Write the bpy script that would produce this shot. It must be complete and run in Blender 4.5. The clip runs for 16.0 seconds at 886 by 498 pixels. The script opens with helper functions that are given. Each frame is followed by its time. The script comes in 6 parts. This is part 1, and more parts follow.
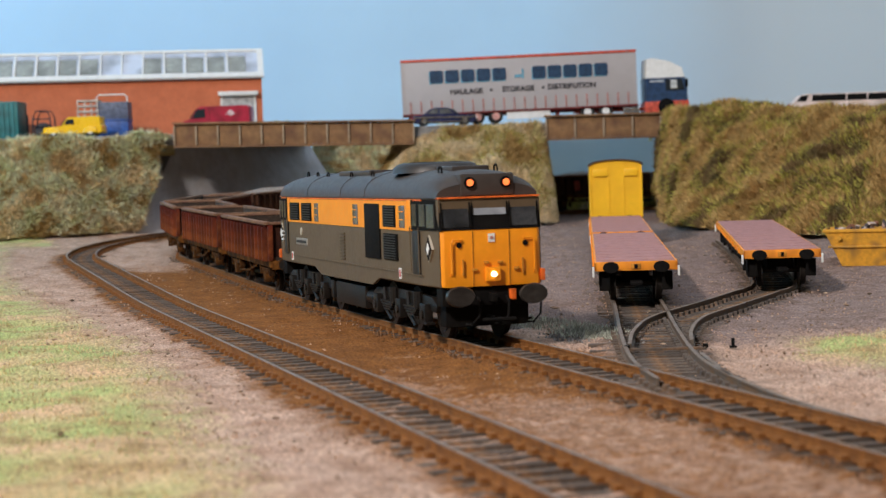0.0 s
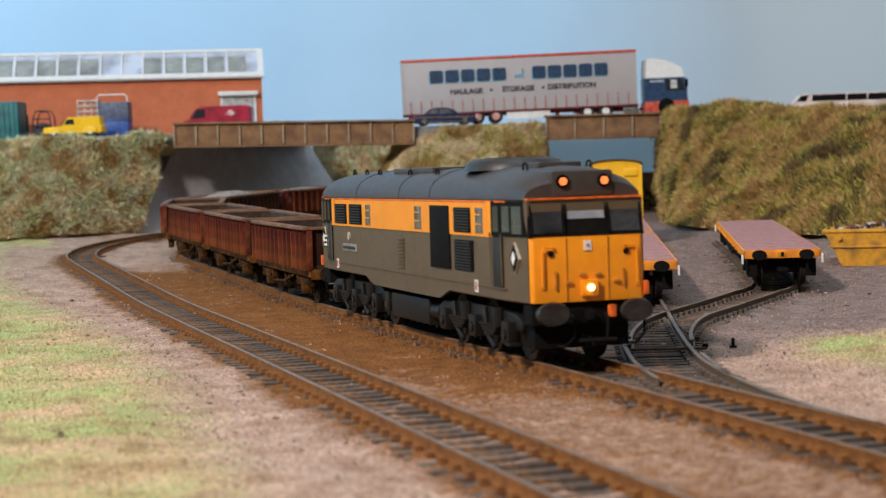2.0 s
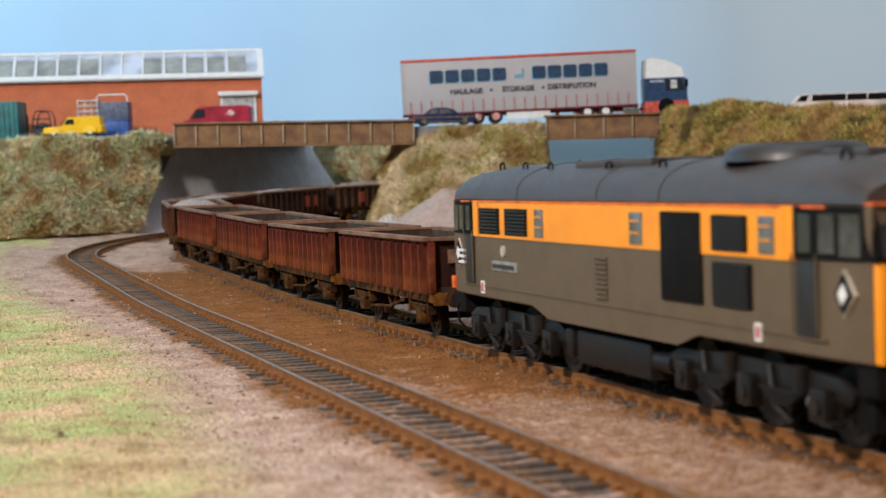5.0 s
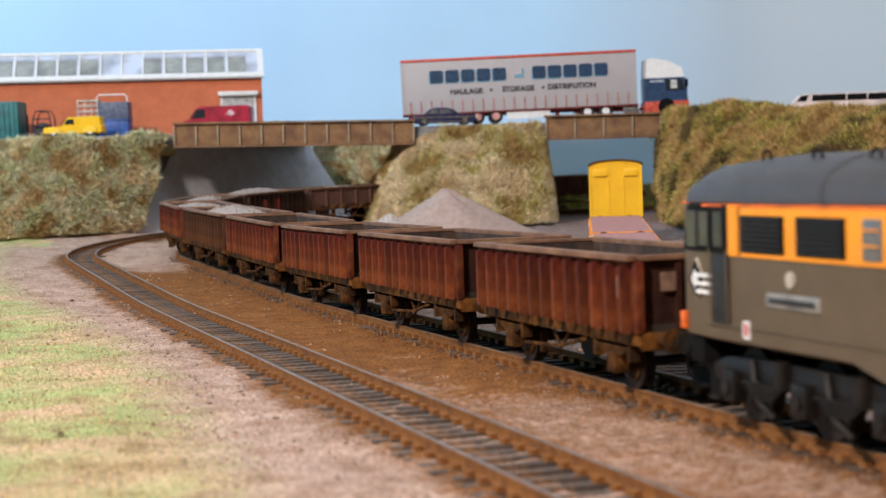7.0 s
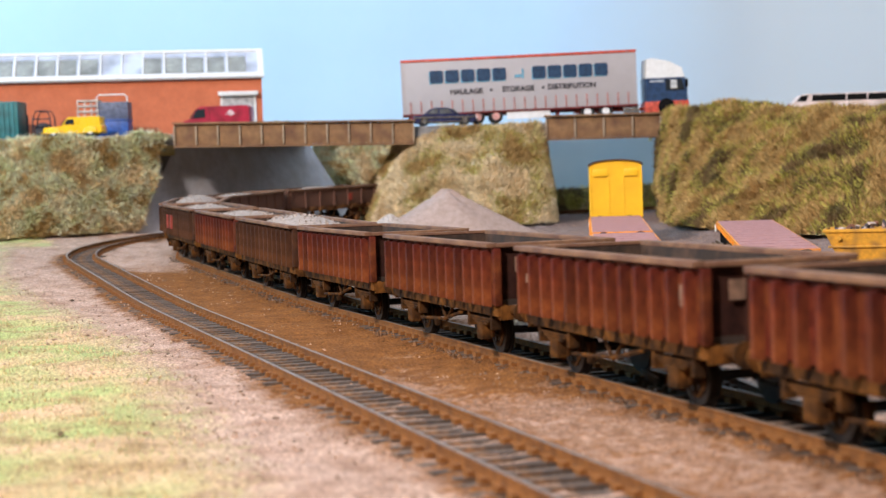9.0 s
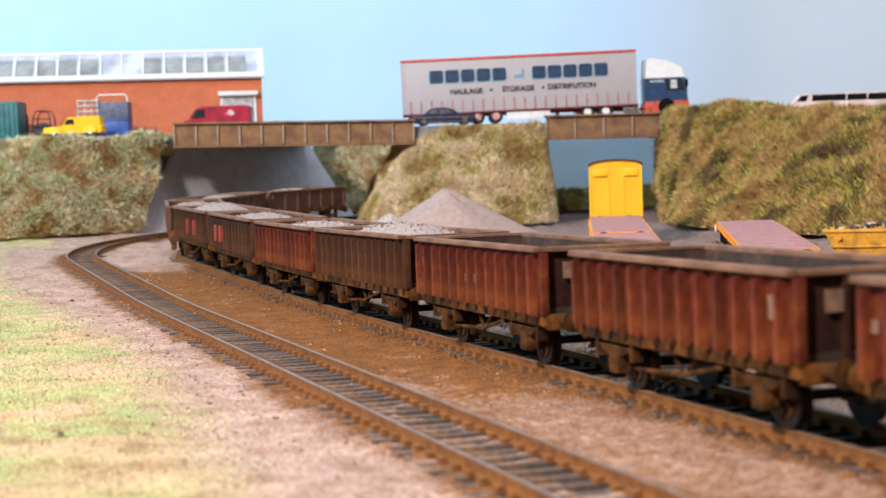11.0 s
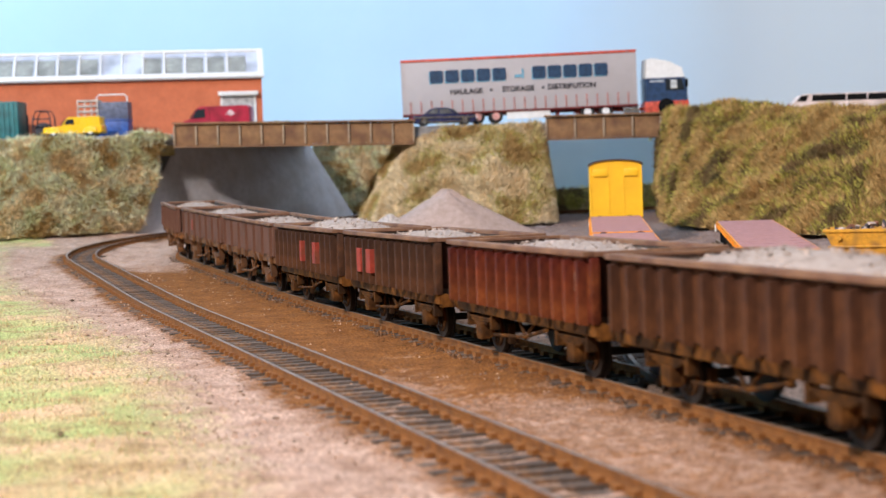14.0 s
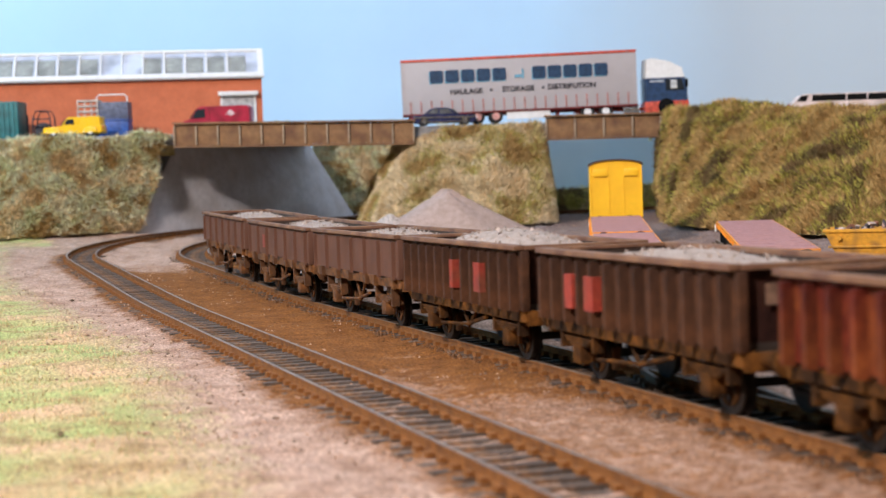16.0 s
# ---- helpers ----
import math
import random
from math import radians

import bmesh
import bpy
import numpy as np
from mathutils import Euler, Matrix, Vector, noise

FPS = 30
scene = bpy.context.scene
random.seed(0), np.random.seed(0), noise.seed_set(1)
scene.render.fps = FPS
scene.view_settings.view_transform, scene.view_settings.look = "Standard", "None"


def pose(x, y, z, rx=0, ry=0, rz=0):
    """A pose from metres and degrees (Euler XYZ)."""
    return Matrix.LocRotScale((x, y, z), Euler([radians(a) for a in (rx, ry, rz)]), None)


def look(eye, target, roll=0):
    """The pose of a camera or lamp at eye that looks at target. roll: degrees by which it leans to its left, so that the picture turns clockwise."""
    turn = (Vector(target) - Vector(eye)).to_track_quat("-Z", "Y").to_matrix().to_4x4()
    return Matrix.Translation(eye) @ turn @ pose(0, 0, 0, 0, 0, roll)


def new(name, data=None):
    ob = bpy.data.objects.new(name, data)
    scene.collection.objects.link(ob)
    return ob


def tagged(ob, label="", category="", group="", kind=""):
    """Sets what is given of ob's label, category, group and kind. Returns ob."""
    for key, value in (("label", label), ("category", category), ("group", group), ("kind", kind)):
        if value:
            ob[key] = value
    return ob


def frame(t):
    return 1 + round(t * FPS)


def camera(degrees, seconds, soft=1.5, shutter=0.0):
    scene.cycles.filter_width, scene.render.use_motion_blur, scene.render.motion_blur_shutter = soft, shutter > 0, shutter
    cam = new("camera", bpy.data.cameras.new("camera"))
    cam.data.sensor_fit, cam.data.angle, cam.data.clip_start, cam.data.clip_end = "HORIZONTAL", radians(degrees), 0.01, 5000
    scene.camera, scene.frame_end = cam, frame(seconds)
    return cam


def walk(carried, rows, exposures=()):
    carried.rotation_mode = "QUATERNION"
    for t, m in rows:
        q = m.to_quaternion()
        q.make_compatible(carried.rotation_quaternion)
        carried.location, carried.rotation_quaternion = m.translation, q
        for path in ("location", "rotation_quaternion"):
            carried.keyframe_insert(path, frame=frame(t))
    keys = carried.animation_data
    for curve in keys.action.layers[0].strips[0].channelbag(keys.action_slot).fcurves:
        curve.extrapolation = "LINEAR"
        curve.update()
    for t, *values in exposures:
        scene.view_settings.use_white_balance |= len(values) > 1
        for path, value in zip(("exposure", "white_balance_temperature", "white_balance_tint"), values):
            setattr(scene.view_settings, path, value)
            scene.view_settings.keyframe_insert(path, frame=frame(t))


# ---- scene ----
cam = camera(29.86, 16.0, soft=1.3, shutter=0.5)
cam.data.dof.use_dof = True
cam.data.dof.focus_distance = 0.60
cam.data.dof.aperture_fstop = 38
EYE = pose(0, 0, 0.0488, 90 - 2.55, 0, 0) @ pose(0, 0, 0, 0, 0, -1.75)
walk(cam, [(0.0, EYE), (16.0, EYE)], exposures=[(0.0, 0.0, 6150, 13), (3.5, 0.05, 6150, 13), (5.2, 0.1, 6150, 13), (7.0, 0.24, 6150, 16), (9.0, 0.55, 6150, 18), (11.0, 0.65, 6150, 19), (12.5, 0.64, 6150, 19), (14.0, 0.53, 6150, 19), (16.0, 0.41, 6150, 19)])

# ---- light ----
world = bpy.data.worlds.new("world")
scene.world = world
world.use_nodes = True
world.node_tree.nodes["Background"].inputs[0].default_value = (0.85, 0.92, 1.0, 1)
world.node_tree.nodes["Background"].inputs[1].default_value = 0.3


def area_lamp(name, eye, target, sx, sy, watts, colour):
    data = bpy.data.lights.new(name, "AREA")
    data.shape, data.size, data.size_y, data.energy, data.color = "RECTANGLE", sx, sy, watts, colour
    lamp = new(name, data)
    lamp.matrix_world = look(eye, target)
    return lamp


area_lamp("ceiling_lamp", (-0.90, -0.72, 1.14), (0.0, 0.9, 0.0), 0.14, 0.14, 39, (1.0, 0.90, 0.79))
area_lamp("ceiling_lamp", (0.1, 0.55, 1.30), (0.05, 0.9, 0.0), 0.9, 0.6, 7.5, (0.76, 0.88, 1.0))
area_lamp("window_daylight", (-1.3, 1.0, 0.55), (-0.45, 1.60, 0.15), 0.4, 0.5, 6.5, (0.25, 0.70, 1.0))

# ---- materials ----
MATS = {}


def mat(name, base, rough=0.6, metal=0.0, vary=0.25, scale=300.0, bump=0.25, dist=0.0003, second=None, blend=0.5, fine=4.0,
        spec=0.4, island=0.0, obj=0.0, emit=0.0):
    """Paint, rust, earth: two scales of noise on the colour, a fine relief, and wear towards a second colour."""
    if name in MATS:
        return MATS[name]
    m = bpy.data.materials.new(name)
    m.use_nodes = True
    nt = m.node_tree
    nd, lk = nt.nodes, nt.links
    bsdf = nd["Principled BSDF"]
    tc = nd.new("ShaderNodeTexCoord")
    n1 = nd.new("ShaderNodeTexNoise")
    n1.inputs["Scale"].default_value, n1.inputs["Detail"].default_value = scale, 5
    n2 = nd.new("ShaderNodeTexNoise")
    n2.inputs["Scale"].default_value, n2.inputs["Detail"].default_value = scale * fine, 3
    for q in (n1, n2):
        lk.new(tc.outputs["Object"], q.inputs["Vector"])
    base4 = (*base, 1)
    sec4 = (*(second or tuple(c * 0.55 for c in base)), 1)
    ramp = nd.new("ShaderNodeMapRange")
    ramp.inputs[1].default_value, ramp.inputs[2].default_value = 0.62 - blend * 0.4, 0.78 - blend * 0.2
    ramp.inputs[3].default_value, ramp.inputs[4].default_value = 0.0, 1.0
    lk.new(n1.outputs["Fac"], ramp.inputs[0])
    mix = nd.new("ShaderNodeMix")
    mix.data_type = "RGBA"
    mix.inputs[6].default_value, mix.inputs[7].default_value = base4, sec4
    lk.new(ramp.outputs[0], mix.inputs[0])
    hsv = nd.new("ShaderNodeHueSaturation")
    lk.new(mix.outputs[2], hsv.inputs["Color"])
    val = nd.new("ShaderNodeMapRange")
    val.inputs[1].default_value, val.inputs[2].default_value = 0.25, 0.75
    val.inputs[3].default_value, val.inputs[4].default_value = 1 - vary, 1 + vary
    lk.new(n2.outputs["Fac"], val.inputs[0])
    out = val.outputs[0]
    for amount, node, sock in ((island, "ShaderNodeNewGeometry", "Random Per Island"), (obj, "ShaderNodeObjectInfo", "Random")):
        if amount:
            src = nd.new(node)
            mr = nd.new("ShaderNodeMapRange")
            mr.inputs[3].default_value, mr.inputs[4].default_value = 1 - amount, 1 + amount
            lk.new(src.outputs[sock], mr.inputs[0])
            mu = nd.new("ShaderNodeMath")
            mu.operation = "MULTIPLY"
            lk.new(out, mu.inputs[0])
            lk.new(mr.outputs[0], mu.inputs[1])
            out = mu.outputs[0]
    lk.new(out, hsv.inputs["Value"])
    lk.new(hsv.outputs[0], bsdf.inputs["Base Color"])
    rr = nd.new("ShaderNodeMapRange")
    rr.inputs[3].default_value, rr.inputs[4].default_value = max(0.03, rough - 0.12), min(1, rough + 0.12)
    lk.new(n2.outputs["Fac"], rr.inputs[0])
    lk.new(rr.outputs[0], bsdf.inputs["Roughness"])
    bsdf.inputs["Metallic"].default_value = metal
    bsdf.inputs["Specular IOR Level"].default_value = spec
    if bump:
        b = nd.new("ShaderNodeBump")
        b.inputs["Strength"].default_value, b.inputs["Distance"].default_value = bump, dist
        lk.new(n2.outputs["Fac"], b.inputs["Height"])
        lk.new(b.outputs[0], bsdf.inputs["Normal"])
    if emit:
        bsdf.inputs["Emission Color"].default_value, bsdf.inputs["Emission Strength"].default_value = base4, emit
    MATS[name] = m
    return m


def glass(name="tinted_glass", tint=(0.02, 0.025, 0.03), rough=0.08):
    return mat(name, tint, rough, 0.0, 0.1, 200, 0.0, spec=0.6, blend=0.0)


def ground_material():
    """Scenic ground: four earths laid out by the sheet's own masks, broken up by noise."""
    m = bpy.data.materials.new("scenic_ground")
    m.use_nodes = True
    nt = m.node_tree
    nd, lk = nt.nodes, nt.links
    bsdf = nd["Principled BSDF"]
    bsdf.inputs["Roughness"].default_value = 0.95
    bsdf.inputs["Specular IOR Level"].default_value = 0.15
    tc = nd.new("ShaderNodeTexCoord")

    def nz(scale, detail=4):
        q = nd.new("ShaderNodeTexNoise")
        q.inputs["Scale"].default_value, q.inputs["Detail"].default_value = scale, detail
        lk.new(tc.outputs["Object"], q.inputs["Vector"])
        return q.outputs["Fac"]

    def rng(src, a, b, c, d):
        q = nd.new("ShaderNodeMapRange")
        for i, v in enumerate((a, b, c, d)):
            q.inputs[i + 1].default_value = v
        lk.new(src, q.inputs[0])
        return q.outputs[0]

    def mixc(fac, a, b):
        q = nd.new("ShaderNodeMix")
        q.data_type = "RGBA"
        lk.new(fac, q.inputs[0])
        for i, v in ((6, a), (7, b)):
            if isinstance(v, tuple):
                q.inputs[i].default_value = (*v, 1)
            else:
                lk.new(v, q.inputs[i])
        return q.outputs[2]

    big, mid, tiny = nz(28), nz(160), nz(1400, 2)
    attr = nd.new("ShaderNodeAttribute")
    attr.attribute_name = "earth"
    sep = nd.new("ShaderNodeSeparateColor")
    lk.new(attr.outputs["Color"], sep.inputs[0])
    pink = mixc(rng(mid, 0.35, 0.68, 0, 1), (0.54, 0.375, 0.285), (0.42, 0.275, 0.20))
    pink = mixc(rng(nz(55), 0.50, 0.68, 0, 1), pink, (0.34, 0.21, 0.145))
    sand = mixc(rng(mid, 0.35, 0.7, 0, 1), (0.255, 0.102, 0.025), (0.165, 0.062, 0.015))
    mud = mixc(rng(mid, 0.3, 0.7, 0, 1), (0.30, 0.225, 0.20), (0.20, 0.135, 0.11))
    turf = mixc(rng(nz(22), 0.40, 0.58, 0, 1), (0.62, 0.43, 0.25), (0.42, 0.46, 0.18))
    turf = mixc(rng(nz(75), 0.50, 0.70, 0, 1), turf, (0.36, 0.25, 0.12))

    def soft(ch):
        add = nd.new("ShaderNodeMath")
        add.operation = "ADD"
        lk.new(sep.outputs[ch], add.inputs[0])
        lk.new(rng(nz(420), 0.2, 0.8, -0.28, 0.28), add.inputs[1])
        return rng(add.outputs[0], 0.22, 0.78, 0, 1)
    col = mixc(soft(1), pink, sand)
    col = mixc(soft(2), col, mud)
    col = mixc(attr.outputs["Alpha"], (0.045, 0.038, 0.034), col)
    col = mixc(soft(0), col, turf)
    hsv = nd.new("ShaderNodeHueSaturation")
    lk.new(col, hsv.inputs["Color"])
    lk.new(rng(tiny, 0.28, 0.72, 0.38, 1.60), hsv.inputs["Value"])
    lk.new(hsv.outputs[0], bsdf.inputs["Base Color"])
    b = nd.new("ShaderNodeBump")
    b.inputs["Strength"].default_value, b.inputs["Distance"].default_value = 0.85, 0.0011
    lk.new(nz(900, 3), b.inputs["Height"])
    lk.new(b.outputs[0], bsdf.inputs["Normal"])
    return m


# ---- mesh helpers ----
def box(bm, x0, x1, y0, y1, z0, z1, m=0):
    v = [bm.verts.new((x, y, z)) for x in (x0, x1) for y in (y0, y1) for z in (z0, z1)]
    for f in ((0, 1, 3, 2), (4, 6, 7, 5), (0, 4, 5, 1), (2, 3, 7, 6), (0, 2, 6, 4), (1, 5, 7, 3)):
        bm.faces.new([v[i] for i in f]).material_index = m
    return bm


def loft(bm, rings, m=0, cap=True):
    """Skin over closed rings of points with the same count."""
    rows = [[bm.verts.new(p) for p in r] for r in rings]
    k = len(rows[0])
    for a, b in zip(rows, rows[1:]):
        for i in range(k):
            bm.faces.new((a[i], a[(i + 1) % k], b[(i + 1) % k], b[i])).material_index = m
    if cap:
        bm.faces.new(rows[0][::-1]).material_index = m
        bm.faces.new(rows[-1]).material_index = m
    return bm


def prism_y(bm, poly, y0, y1, m=0):
    return loft(bm, [[(x, y0, z) for x, z in poly], [(x, y1, z) for x, z in poly]], m)


def prism_x(bm, poly, x0, x1, m=0):
    return loft(bm, [[(x0, y, z) for y, z in poly], [(x1, y, z) for y, z in poly]], m)


def prism_z(bm, poly, z0, z1, m=0):
    return loft(bm, [[(x, y, z0) for x, y in poly], [(x, y, z1) for x, y in poly]], m)


def cyl(bm, c, r, h, axis="z", n=14, r2=None, m=0):
    r2 = r if r2 is None else r2
    rings = []
    for k, rad in ((-0.5, r), (0.5, r2)):
        ring = []
        for i in range(n):
            a = 2 * math.pi * i / n
            p, q = rad * math.cos(a), rad * math.sin(a)
            d = k * h
            ring.append({"z": (c[0] + p, c[1] + q, c[2] + d), "y": (c[0] + p, c[1] + d, c[2] + q), "x": (c[0] + d, c[1] + p, c[2] + q)}[axis])
        rings.append(ring)
    return loft(bm, rings, m)


def tube(bm, pts, r, n=6, m=0):
    rings = []
    for i, p in enumerate(pts):
        p = Vector(p)
        d = (Vector(pts[min(i + 1, len(pts) - 1)]) - Vector(pts[max(i - 1, 0)])).normalized()
        a = d.cross(Vector((0.31, 0.17, 0.93))).normalized()
        b = d.cross(a)
        rings.append([p + r * (math.cos(t) * a + math.sin(t) * b) for t in (2 * math.pi * k / n for k in range(n))])
    return loft(bm, rings, m)


def B():
    return bmesh.new()


def mesh_of(name, bm, materials, smooth=35, bevel=0.0):
    if bevel:
        bmesh.ops.bevel(bm, geom=list(bm.edges), offset=bevel, segments=2, affect="EDGES", profile=0.6, clamp_overlap=True)
    bmesh.ops.recalc_face_normals(bm, faces=list(bm.faces))
    me = bpy.data.meshes.new(name)
    bm.to_mesh(me)
    bm.free()
    for q in materials if isinstance(materials, (list, tuple)) else [materials]:
        me.materials.append(q)
    if smooth:
        for poly in me.polygons:
            poly.use_smooth = True
        me.set_sharp_from_angle(angle=radians(smooth))
    return me


def part(name, bm, material, parent=None, label="", m=None, smooth=35, bevel=0.0):
    ob = new(name, mesh_of(name, bm, material, smooth, bevel))
    if parent is not None:
        ob.parent = parent
    if m is not None:
        ob.matrix_basis = m
    return tagged(ob, label)


def again(ob, m, parent):
    """Another part on the same mesh."""
    q = new(ob.name.split(".")[0], ob.data)
    q.parent = parent
    q.matrix_basis = m
    return q


def thing(name, label, category, m=None, group="", kind=""):
    ob = new(name)
    ob.empty_display_size = 0.01
    if m is not None:
        ob.matrix_basis = m
    return tagged(ob, label, category, group, kind)


def sheet(name, verts, faces, material, parent=None, smooth=True):
    me = bpy.data.meshes.new(name)
    me.from_pydata([tuple(map(float, v)) for v in verts], [], faces)
    me.materials.append(material)
    if smooth:
        me.polygons.foreach_set("use_smooth", [True] * len(me.polygons))
    me.update()
    ob = new(name, me)
    if parent is not None:
        ob.parent = parent
    return ob


def fbm(x, y, z=0.0, scale=10.0, octaves=3):
    a, total = 1.0, 0.0
    for _ in range(octaves):
        total += a * noise.noise((x * scale, y * scale, z * scale))
        a, scale = a * 0.5, scale * 2.1
    return total


# ---- plan: rail heads lie at z = 0 in front, and climb gently towards the back ----
def rise(y):
    d = y - 0.68
    return 0.02 * (0.0 if d < -0.05 else (d + 0.05) ** 2 / 0.2 if d < 0.05 else d)


LINE_O, LINE_U, LINE_N = Vector((-0.05517, 0.69833)), Vector((0.30779, -0.95145)), Vector((0.95145, 0.30779))
ARC_END = 1.5


def line_point(s, shift, s0, radius):
    """A point of a running line, s metres along, counted forwards, and its heading: straight in front, a curve behind."""
    q = LINE_O + LINE_N * shift
    if s >= s0:
        return q + LINE_U * s, LINE_U
    a = min((s0 - s) / radius, ARC_END)
    c = q + LINE_U * s0 + LINE_N * radius
    t = LINE_U * math.cos(a) - LINE_N * math.sin(a)
    nn = LINE_N * math.cos(a) + LINE_U * math.sin(a)
    p = c - nn * radius
    left = (s0 - s) - ARC_END * radius
    if left > 0:
        p = p - t * left
    return p, t


def main_line(s):
    return line_point(s, 0.0, -0.27, 0.371)


def front_line(s):
    return line_point(s, -0.0625, -0.31, 0.438)


def spline(points, step=0.004):
    """Even points along a smooth curve through a few given ones."""
    pts = [Vector(p) for p in points]
    pts = [2 * pts[0] - pts[1]] + pts + [2 * pts[-1] - pts[-2]]
    fine = []
    for a, b, c, d in zip(pts, pts[1:], pts[2:], pts[3:]):
        for k in range(24):
            t = k / 24
            fine.append(0.5 * ((2 * b) + (c - a) * t + (2 * a - 5 * b + 4 * c - d) * t * t + (3 * b - a - 3 * c + d) * t ** 3))
    fine.append(pts[-2])
    out, left = [fine[0]], 0.0
    for a, b in zip(fine, fine[1:]):
        seg = (b - a).length
        while left + step <= seg:
            left += step
            out.append(a.lerp(b, left / seg))
        left -= seg
    return out


MAIN = [main_line(0.55 - 0.008 * i)[0] for i in range(220)]
FRONT = [front_line(0.60 - 0.008 * i)[0] for i in range(215)]
YARD_1 = spline([(0.0785, 0.285), (0.0685, 0.318), (0.0615, 0.352), (0.0570, 0.400), (0.0572, 0.440), (0.0625, 0.512), (0.0705, 0.602), (0.0880, 0.815), (0.1040, 1.000), (0.1220, 1.200), (0.1330, 1.330)])
YARD_2 = spline([(0.0590, 0.455), (0.0660, 0.503), (0.0770, 0.547), (0.0965, 0.590), (0.1190, 0.640), (0.1350, 0.680), (0.1480, 0.760), (0.1630, 0.900), (0.1700, 0.980)])

# ---- large structure ----
def near(p, pts):
    return min((q - p).length for q in pts)


def ground():
    xs = np.concatenate([-np.geomspace(2.0, 0.46, 14), np.arange(-0.45, 0.46, 0.006), np.geomspace(0.47, 2.0, 14)])
    ys = np.concatenate([np.linspace(-1.6, 0.16, 12), np.arange(0.17, 1.5, 0.006), np.linspace(1.5, 1.75, 10)])
    verts, earth = [], []
    t_main, t_front = np.array([tuple(p) for p in MAIN[::2]]), np.array([tuple(p) for p in FRONT[::2]])
    t_yard = np.array([tuple(p) for p in YARD_1[::3] + YARD_2[::3]])
    for y in ys:
        for x in xs:
            p = np.array((x, y))
            d_main = np.min(np.hypot(*(t_main - p).T)) if abs(x) < 0.5 else 1
            d_front = np.min(np.hypot(*(t_front - p).T)) if abs(x) < 0.5 else 1
            d_yard = np.min(np.hypot(*(t_yard - p).T)) if abs(x) < 0.5 else 1
            along = Vector((x, y)) - LINE_O
            side = along.dot(LINE_N)
            n1 = fbm(x, y, 0, 30, 3)
            bed = min(d_main, d_front, d_yard)
            z = rise(y) - 0.0036 + 0.0011 * n1
            if bed > 0.018:
                z += 0.0016 * min(1, (bed - 0.018) / 0.02) * (0.6 + n1)
            else:
                z = rise(y) - (0.0025 if bed > 0.0105 else 0.0044) + 0.0005 * n1
                if d_front < 0.0075 and y < 0.42:
                    z += 0.0012
            inner = d_front < d_main
            # left of the front line: gravel verge, then turf
            out = -side - 0.0625 - 0.024
            turf = 0.0
            if side < -0.06:
                wide = 0.012 + 0.018 * (0.5 + 0.5 * math.sin(y * 9)) + 0.018 * n1
                turf = max(0, min(1, 0.5 + (out - wide) * 28 + 0.5 * n1))
                if y > 1.12:
                    turf = max(turf, min(1, (y - 1.12) * 10 + 0.4 * n1))
            patch = math.hypot((x - 0.118 - 0.25 * (y - 0.46)) / 0.026, (y - 0.46) / 0.060)
            turf = max(turf, max(0, min(1, 1.15 - patch + 0.5 * n1)))
            # brown sand beside the rails and between the two lines
            s_along = along.dot(LINE_U)
            sand = 0.0
            if min(d_main, d_front) < 0.040:
                sand = max(0, min(1, 1.10 - (min(d_main, d_front) - 0.010) / 0.014 + 0.5 * n1))
            if -0.0625 < side < 0 and y < 1.1:
                sand = max(sand, min(1, 1.15 + 0.5 * n1) * max(0.54, min(1, 1 - (s_along - 0.24) / 0.18 + 0.4 * n1)))
            if d_front < 0.0085:
                sand = 0.1
            if -0.0625 < side < 0 and y > 0.86:
                sand *= max(0, 1 - (y - 0.86) * 9)
            if side < -0.0625 and d_front > 0.020:
                sand *= 0.25
            mud = 0.0
            if side > 0.028 and y > 0.40:
                mud = max(0, min(1, (side - 0.028) * 40)) * max(0, min(1, (y - 0.44 + 0.05 * n1) * 10))
            verts.append((x, y, z))
            earth.append((turf, sand, mud, 0.12 if d_main < 0.0078 else 0.5 if d_front < 0.0078 and y > 0.42 else 0.42 if d_yard < 0.0150 and y < 0.63 else 1.0))
    nx = len(xs)
    faces = [(j * nx + i, j * nx + i + 1, (j + 1) * nx + i + 1, (j + 1) * nx + i) for j in range(len(ys) - 1) for i in range(nx - 1)]
    ob = sheet("ground", verts, faces, ground_material())
    att = ob.data.color_attributes.new("earth", "FLOAT_COLOR", "POINT")
    att.data.foreach_set("color", [c for e in earth for c in e])
    tagged(ob, "model scenery ground of brown sand, pink gravel and turf", "ground", kind="structure")
    return verts, earth


GROUND_VERTS, GROUND_EARTH = ground()

WHITE_WALL = mat("cream_room_paint", (0.36, 0.36, 0.36), 0.9, 0, 0.05, 4, 0.05)


def wall(name, a, b, label, material, z0=-0.05, z1=1.35, thick=0.03):
    d = (Vector(b) - Vector(a)).normalized()
    n = Vector((-d.y, d.x)) * thick
    bm = prism_z(B(), [(a[0], a[1]), (b[0], b[1]), (b[0] + n.x, b[1] + n.y), (a[0] + n.x, a[1] + n.y)], z0, z1)
    ob = part(name, bm, material)
    return tagged(ob, label, "wall", kind="structure")


